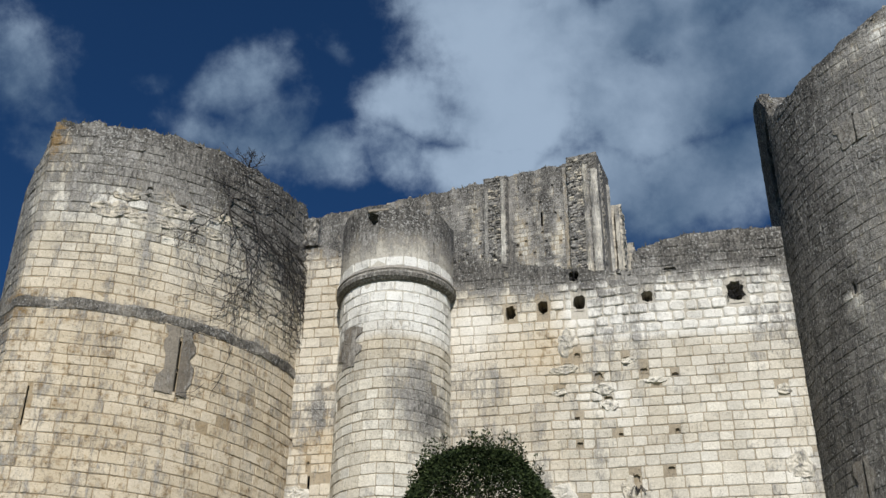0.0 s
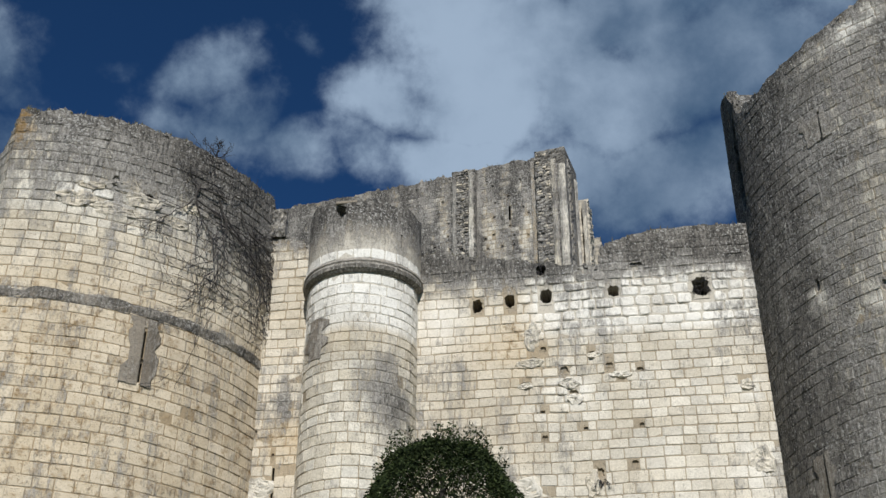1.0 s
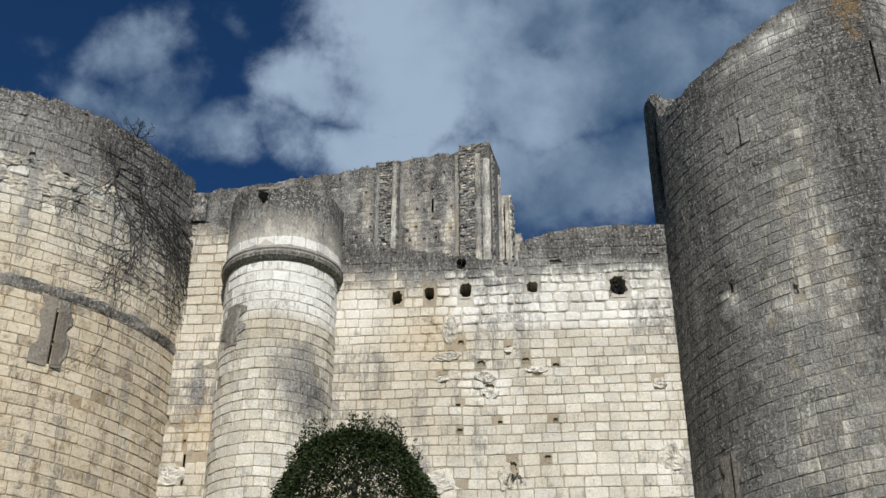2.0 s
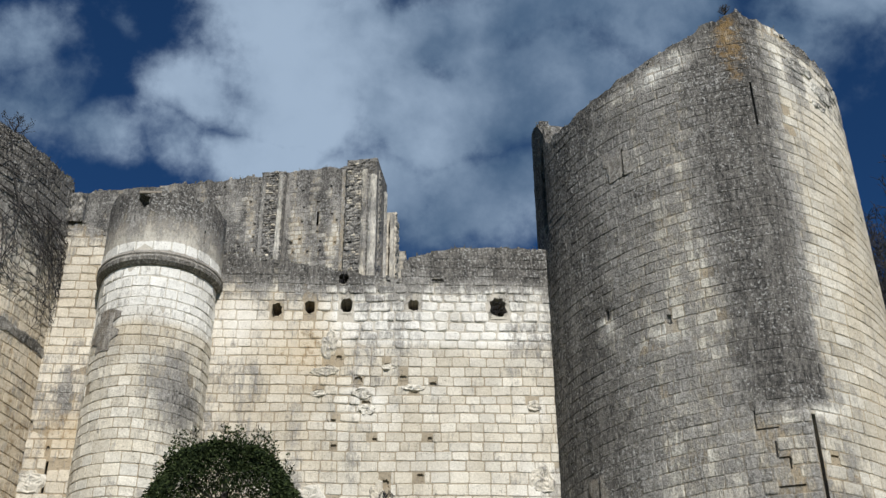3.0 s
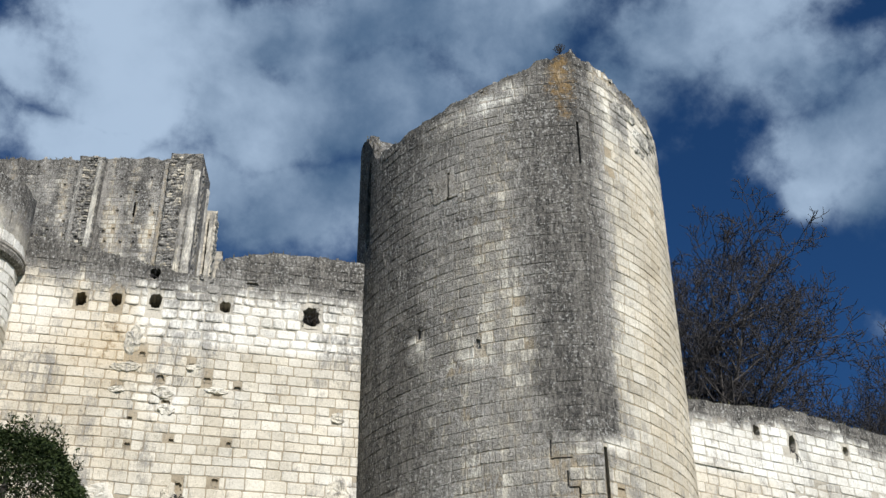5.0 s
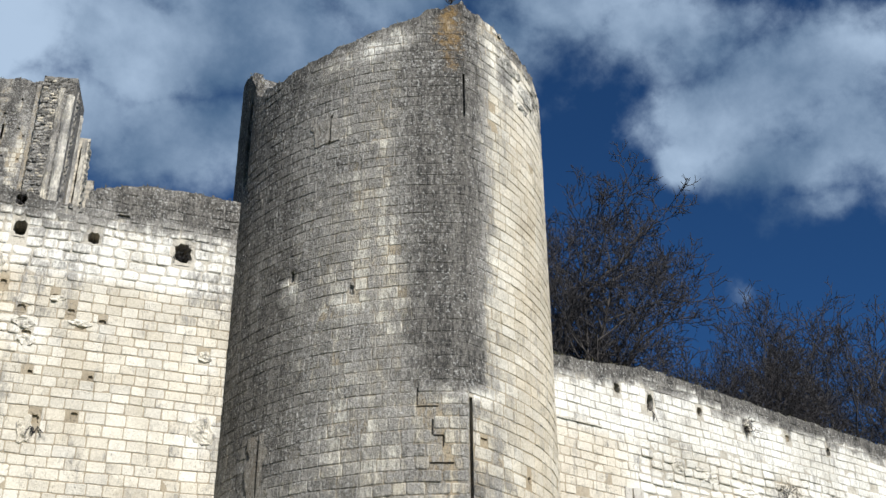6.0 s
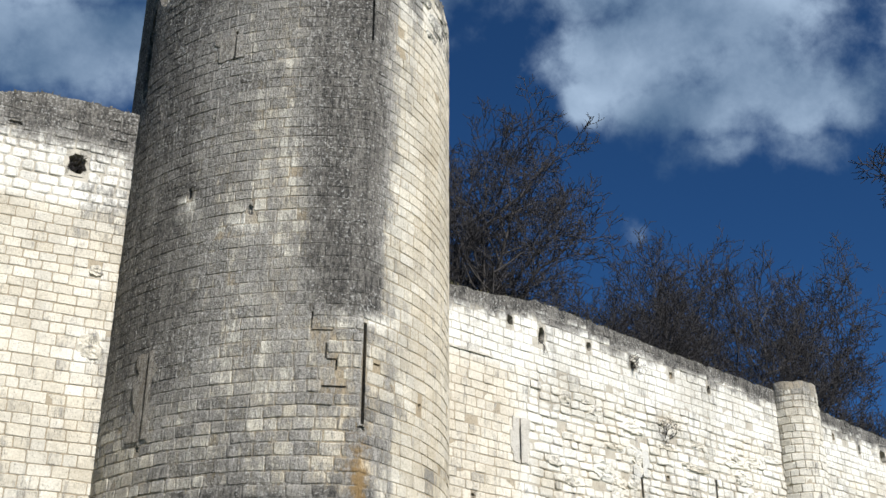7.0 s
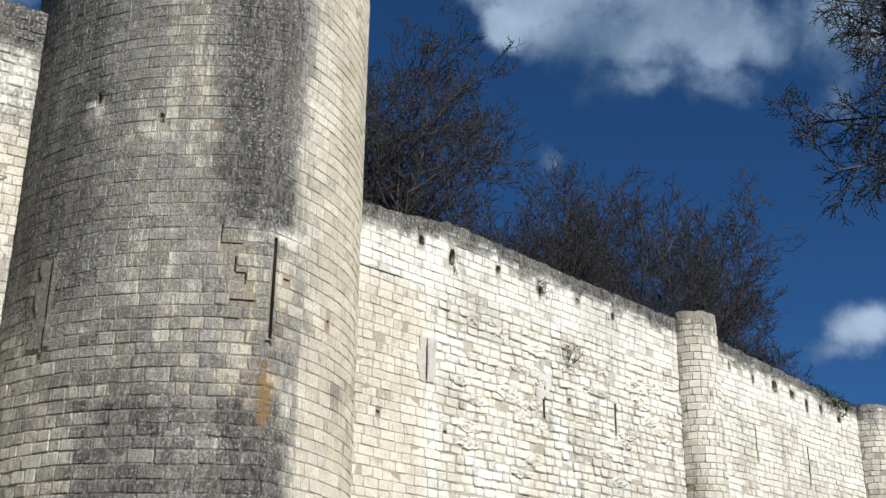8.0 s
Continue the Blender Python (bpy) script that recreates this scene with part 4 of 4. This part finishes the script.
def scar(thing, line, u, z, w, h, seed, marks):
    """A spalled place where the face of the stones has broken away into rough rubble."""
    verts, faces, vals = [], [], {"lichen_shade": [], "chalk": [], "ochre": []}
    rings, n = 6, 18
    for r in range(rings + 1):
        for k in range(n):
            a, f = 2 * math.pi * k / n, r / rings
            edge = 1 + 0.45 * noise.noise((math.cos(a) * 1.7, math.sin(a) * 1.7, seed))
            du, dz = 0.5 * w * f * edge * math.cos(a), 0.5 * h * f * edge * math.sin(a)
            rough = noise.noise(((u + du) * 7.0, (z + dz) * 9.0, seed)) + 0.6 * noise.noise(((u + du) * 19.0, (z + dz) * 21.0, seed))
            out = 0.030 + 0.055 * rough if r < rings else -0.03
            x, y = line.at(min(line.length, u + du), out)
            verts.append((x, y, z + dz))
            for key, m in zip(vals, (max(0.0, marks[0] + 0.5 * rough), marks[1], marks[2])):
                vals[key].append(m)
    for r in range(rings):
        for k in range(n):
            faces.append((r * n + k, r * n + (k + 1) % n, (r + 1) * n + (k + 1) % n, (r + 1) * n + k))
    mesh_ob("spalled_patch", verts, faces, STONE, thing, attrs=vals)


for u, z, w, h in ((1.9, 17.75, 1.3, 0.55), (2.9, 17.55, 1.5, 0.45), (3.6, 18.05, 1.2, 0.55), (4.5, 17.7, 1.1, 0.4), (3.1, 18.35, 0.8, 0.4), (5.1, 18.3, 0.9, 0.35), (2.2, 18.2, 0.8, 0.3)):
    scar(tower_l, L_LINE, LU + u, z, w, h, u * 3.1, (0.38, 0.15, 0.25))
for u, z, w, h in ((9.5, 13.75, 0.6, 0.35), (9.65, 13.3, 0.5, 0.35), (10.85, 13.95, 0.6, 0.25), (8.45, 14.4, 0.9, 0.28), (8.3, 13.75, 0.5, 0.2), (14.05, 13.45, 0.4, 0.35), (14.15, 11.4, 0.7, 0.8), (9.95, 11.0, 0.45, 0.7), (8.55, 15.2, 0.5, 0.8),
                   (10.2, 14.55, 0.5, 0.2), (8.2, 10.9, 0.9, 0.7), (1.1, 11.3, 1.1, 0.6)):
    scar(wall_b, B_LINE, u, z, w, h, u * 2.7, (0.22, 0.22, 0.12))
scar_rng = random.Random(91)
for k in range(46):
    scar(wall_c, C_LINE, scar_rng.uniform(5.2, 17.0), scar_rng.uniform(7.4, 12.1), scar_rng.uniform(0.35, 1.2), scar_rng.uniform(0.2, 0.5), k * 1.9, (0.10, scar_rng.uniform(0.3, 0.8), scar_rng.uniform(0.0, 0.35)))
for u, z, w, h in ((2.0, 21.6, 1.2, 0.5), (3.0, 21.2, 1.3, 0.6), (3.8, 21.8, 1.0, 0.5), (2.6, 20.6, 0.8, 0.3)):
    scar(tower_r, R_LINE, RU + u, z, w, h, u * 4.3, (0.45, 0.6, 0.1))

# ---- round buttress turrets of the long wall ----
def wall_buttress(u, r, top_z, seed):
    cx, cy = C_LINE.at(u, 0.0)
    a = math.degrees(math.atan2(C_DIR[1], C_DIR[0]))
    line = arc(cx, cy, r, 180 + a, 360 + a, 20)
    thing = tagged(empty("round_buttress"), "half-round pale limestone buttress turret with grey top", "turret", "buttress turrets")
    top = lambda q: top_z + 0.05 * fbm(q, 0, 2.0, seed)

    def st(q, z):
        return 0.6 * blur(z, top_z - 1.3, top_z - 0.3) + 0.1 + 0.15 * fbm(q, z, 0.8, seed), 0.35, 0.05
    masonry(thing, line, 0, top_z + 0.3, top, st, [], 0.27, (0.26, 0.45), int(seed), thick=r * 0.8, name="stone_block", wear=lambda q, z: 0.3)
    return thing


wall_buttress(18.45, 0.98, 14.85, 61)
wall_buttress(33.4, 1.05, 13.9, 62)
ledge_stain = lambda u, z: (0.12, 0.6, 0.05)
sweep("ledge", C_LINE, [(-0.05, 12.50), (0.05, 12.50), (0.06, 12.56), (-0.05, 12.62)], STONE, wall_c, ledge_stain, (0, 3.2), 0.3, "weathered drip ledge", 0.03)

# ---- plants on the walls ----
rw = random.Random(77)
for line, top, span, n, size, thing in ((L_LINE, l_top, (LU - 1, LU + 8.6), 420, 0.10, tower_l), (R_LINE, r_top, (RS, RU + 6), 260, 0.09, tower_r), (B_LINE, b_top, (4.5, 15.4), 240, 0.09, wall_b), (C_LINE, c_top, (1, 35), 420, 0.11, wall_c)):
    tagged(tufts("wall_weeds", line, top, span, n, size, rw), "dry grass and moss tufts along the wall top", "weeds", kind="stuff")


def creeper():
    rng = random.Random(9)
    plant = tagged(empty("bare_creeper"), "leafless brown creeper clinging to the tower masonry", "climbing plant")
    fine = Tubes()

    def trail(u, z, a, length, r, level):
        pts, radii = [], []
        n = 7
        for i in range(n):
            x, y = L_LINE.at(min(L_LINE.length - 0.05, u), 0.07 + rng.uniform(0, 0.09))
            pts.append(Vector((x, y, z)))
            radii.append(max(0.006, r * (1 - 0.75 * i / n)))
            a += rng.gauss(0, 0.26)
            u += math.cos(a) * length / n
            z += math.sin(a) * length / n
            if level < 3 and rng.random() < (0.75 if level < 1 else 0.42):
                trail(u, z, a + rng.choice((-1, 1)) * rng.uniform(0.3, 0.9), length * rng.uniform(0.5, 0.85), r * 0.6, level + 1)
        if level == 0:
            stem = Tubes()
            stem.run(pts, radii, 5)
            stem.make("stem", BARK, plant)
        else:
            fine.run(pts, radii, 4)
    for u, z, a, l in ((14.45, 18.7, -1.1, 2.2), (14.45, 18.7, 1.4, 1.1), (14.5, 18.6, -0.6, 2.6), (14.4, 18.6, -2.0, 1.2), (15.2, 18.9, -1.2, 2.4), (16.0, 18.9, -1.2, 2.4), (16.6, 18.6, -1.4, 2.0), (14.5, 19.0, 0.6, 1.3), (15.2, 18.2, -0.3, 2.0), (16.2, 18.0, -0.9, 1.8)):
        trail(LS + u, z, a, l, 0.024, 0)
    tagged(fine.make("tendril_web", TWIG, plant), kind="stuff")


creeper()


def wall_shrub(line, u, z, size, seed, label, droop=-0.1):
    rng = random.Random(seed)
    shrub = tagged(empty("wall_shrub"), label, "shrub", "wall shrubs")
    t, w = Tubes(), Tubes()
    x, y = line.at(u, 0.0)
    ox, oy = line.at(u, 1.0)
    out = Vector((ox - x, oy - y, 0))
    for k in range(6):
        way = out * rng.uniform(0.2, 0.8) + Vector((rng.uniform(-0.9, 0.9), 0, rng.uniform(-0.6, 1.0)))
        bough([t, w, w], Vector((x, y, z)) - out * 0.15, way, size * rng.uniform(0.6, 1.1), 0.018, 0, rng, droop, 0.6, 0.008, (5, 4))
    t.make("stem", TWIG, shrub)
    tagged(w.make("twig_crown", TWIG, shrub), kind="stuff")


wall_shrub(C_LINE, 9.45, 13.75, 0.50, 3, "dry brown shrub rooted in the wall hole")
wall_shrub(C_LINE, 11.0, 11.55, 0.95, 4, "bare curved shrub growing out of the wall", 0.12)
wall_shrub(C_LINE, 5.27, 13.5, 0.35, 5, "dry weeds hanging from a wall hole", -0.5)
wall_shrub(B_LINE, 13.2, 16.3, 0.42, 6, "dry brown twigs filling the wall hole")
wall_shrub(B_LINE, 8.86, 17.25, 0.28, 7, "small dark tuft in the wall hole")
wall_shrub(B_LINE, 10.14, 11.2, 0.34, 8, "small dry plant in the wall hole", -0.3)
wall_shrub(R_LINE, RU - 0.3, 22.85, 0.24, 9, "small dry plant on the tower top", 0.3)
wall_shrub(L_LINE, LS + 15.1, 20.45, 0.55, 10, "small bare twig on the tower top", 0.2)
wall_shrub(B_LINE, 0.55, 11.5, 0.5, 12, "dry brown plant in the wall corner", -0.2)
ivy_rng = random.Random(21)
ivy = []
for k in range(900):
    u = ivy_rng.gauss(30.2, 1.0)
    x, y = C_LINE.at(u, ivy_rng.uniform(-0.3, 0.25))
    ivy.append((Vector((x, y, c_top(u) + ivy_rng.uniform(-0.9 * math.exp(-(u - 30.4) ** 2), 0.12))), Vector((0, -0.5, 0))))
tagged(mesh_ob("wall_ivy", *leaf_cloud(ivy, 0.11, ivy_rng), LEAF), "dark green ivy hanging over the wall top", "ivy", kind="stuff")


# ---- evergreen at the foot of the wall ----
def evergreen(cx, cy, height, radius):
    rng = random.Random(17)
    shrub = tagged(empty("evergreen_shrub"), "dense dark green dome-topped evergreen growing before the wall", "shrub")
    core, leaves = [], []
    tubes = Tubes()
    tubes.run([Vector((cx, cy, 0)), Vector((cx, cy + 0.1, height * 0.5)), Vector((cx, cy, height - 0.5))], [0.16, 0.11, 0.04], 8)
    for k in range(26):
        a, z = k * 2.4, height * (0.12 + 0.8 * k / 26)
        bough([tubes, tubes], Vector((cx, cy, z)), Vector((math.cos(a), math.sin(a), 0.5)), radius * 0.8, 0.03, 0, rng, 0.1, 0.3, 0.008, (3,))

    def shell(z):
        t = (height - z) / 1.45
        return radius * (math.sqrt(max(0.0, 1 - (1 - t) ** 2)) if t < 1 else 1.0 + 0.05 * (t - 1))
    for k in range(52000):
        z = height - (abs(rng.gauss(0, 1.35)) if k % 4 else rng.uniform(0, height - 0.5))
        if z < 0.4:
            continue
        a = rng.uniform(0, 2 * math.pi)
        lump = 1 + 0.13 * noise.fractal((math.cos(a) * 1.6, math.sin(a) * 1.6, z * 1.3), 0.8, 2.0, 3)
        r = shell(z) * lump * rng.uniform(0.80, 1.03)
        nrm = Vector((math.cos(a), math.sin(a), 0.35))
        leaves.append((Vector((cx + r * math.cos(a), cy + r * math.sin(a), z + (0.16 * noise.noise((math.cos(a) * 3, math.sin(a) * 3, 2.0)) if height - z < 0.6 else 0))), nrm))
    for k in range(90):
        a, rr = rng.uniform(0, 6.28), radius * math.sqrt(rng.random()) * 0.85
        x, y = cx + rr * math.cos(a), cy + rr * math.sin(a)
        z = height - 0.12 - 0.55 * (rr / radius) ** 2
        for i in range(36):
            leaves.append((Vector((x + rng.gauss(0, 0.025), y + rng.gauss(0, 0.025), z + 0.42 * i / 36 * (0.35 + (k % 5) * 0.18))), Vector((rng.gauss(0, 0.4), rng.gauss(0, 0.4), 1.2))))
    v, f = leaf_cloud(leaves, 0.056, rng, 0.7)
    tubes.make("trunk", BARK, shrub)
    tagged(mesh_ob("foliage", v, f, LEAF, shrub), kind="stuff")


evergreen(-2.86, 17.8, 8.35, 1.34)


# ---- bare trees behind the long wall ----
def stand(az, d, s, turn):
    a = radians(az)
    return pose(d * math.sin(a), d * math.cos(a), 0, 0, 0, turn) @ Matrix.Scale(s, 4)


tree_a, tree_b, tree_c = bare_tree(26, 7.5, 1), bare_tree(24, 8.0, 2), bare_tree(22, 8.5, 3)
tree_a.matrix_basis, tree_b.matrix_basis, tree_c.matrix_basis = stand(28.4, 50, 1.22, 0), stand(32.2, 50, 0.84, 70), stand(39.8, 62, 1.25, 0)
for src, az, d, s, turn in ((tree_b, 35.6, 54, 1.06, 200), (tree_c, 43.3, 70, 1.32, 120), (tree_a, 46.6, 76, 0.92, 60), (tree_c, 37.4, 57, 1.10, 250), (tree_b, 41.3, 60, 1.0, 300), (tree_b, 44.8, 72, 1.05, 20), (tree_b, 30.5, 52, 0.92, 150), (tree_b, 34.2, 57, 0.98, 110), (tree_a, 26.6, 45, 1.22, 200), (tree_c, 51.6, 82, 0.76, 40)):
    copy_thing(src, stand(az, d, 1.0, turn)).scale = (s, s, s)


# ---- near tree whose boughs hang into view ----
def near_tree():
    rng = random.Random(8)
    tree = tagged(empty("bare_tree"), "leafless dark tree whose fine boughs hang over the path", "tree", "bare trees")
    trunk, limbs, twigs = Tubes(), Tubes(), Tubes()
    foot = Vector((15.2, 7.6, 0))
    pts = [foot + Vector((0.12 * math.sin(i), 0.1 * math.cos(i * 1.3), 1.35 * i)) for i in range(10)]
    trunk.run(pts, [0.27 * (1 - 0.08 * i) for i in range(10)], 10)
    for i, az, el, d in ((7, 51.4, 26.2, 14.0), (7, 52.6, 23.0, 14.2), (7, 52.2, 29.2, 13.5), (8, 51.8, 32.3, 13.8), (7, 55.0, 25.2, 13.0), (8, 54.0, 29.0, 14.0), (8, 55.5, 33.0, 13.6), (8, 53.6, 27.4, 12.6), (8, 52.2, 30.8, 14.4), (7, 54.2, 22.2, 13.8), (7, 54.6, 24.0, 12.4)):
        end = Vector(ray_dir(az, el)) * d / math.cos(radians(el)) + Vector((0, 0, EYE))
        way = end - pts[i]
        bough([limbs, twigs, twigs], pts[i], way, way.length * 0.97, 0.045, 0, rng, 0.01, 0.14, 0.0095, (20, 8, 5), 0.25)
    trunk.make("trunk", BARK, tree)
    limbs.make("limb", BARK, tree)
    tagged(twigs.make("twig_crown", TWIG, tree), kind="stuff")


near_tree()

# ---- masonry, piece by piece ----
for holder in (tower_r, tower_l, wall_b, wall_c, turret):
    holder.location = (0, 0, 0)
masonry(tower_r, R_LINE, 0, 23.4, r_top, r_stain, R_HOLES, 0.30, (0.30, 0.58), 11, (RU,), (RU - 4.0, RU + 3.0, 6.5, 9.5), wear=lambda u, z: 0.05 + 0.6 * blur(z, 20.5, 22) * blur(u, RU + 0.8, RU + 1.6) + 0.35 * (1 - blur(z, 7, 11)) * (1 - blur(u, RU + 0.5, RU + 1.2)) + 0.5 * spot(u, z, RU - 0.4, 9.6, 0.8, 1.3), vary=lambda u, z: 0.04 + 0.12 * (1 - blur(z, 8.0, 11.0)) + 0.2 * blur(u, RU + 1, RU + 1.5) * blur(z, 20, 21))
masonry(tower_l, L_LINE, 0, 20.9, l_top, l_stain, L_HOLES, 0.30, (0.34, 0.62), 12, (LU,), (LU, LU + 6, 11.0, 14.2), wear=lambda u, z: 0.08 + 0.85 * spot(u, z, LU + 3.0, 17.9, 2.0, 0.7) + 0.3 * blur(z, 18.0, 19.0))
masonry(wall_b, B_LINE, 0, 19.7, b_top, b_stain, B_HOLES, 0.285, (0.30, 0.55), 13, (), (5, 15, 12.0, 15.0), wear=b_wear)
masonry(wall_c, C_LINE, 0, 15.0, c_top, c_stain, C_HOLES, 0.27, (0.30, 0.62), 14, (), (2, 16, 8.0, 11.0), u_range=(0, 36), wear=c_wear, rough=0.011, vary=0.12)
masonry(turret, T_LINE, 0, 17.0, lambda u: 16.8, t_stain, [], 0.29, (0.30, 0.50), 15, (), (0.5, 4.5, 12, 17), thick=0.5)
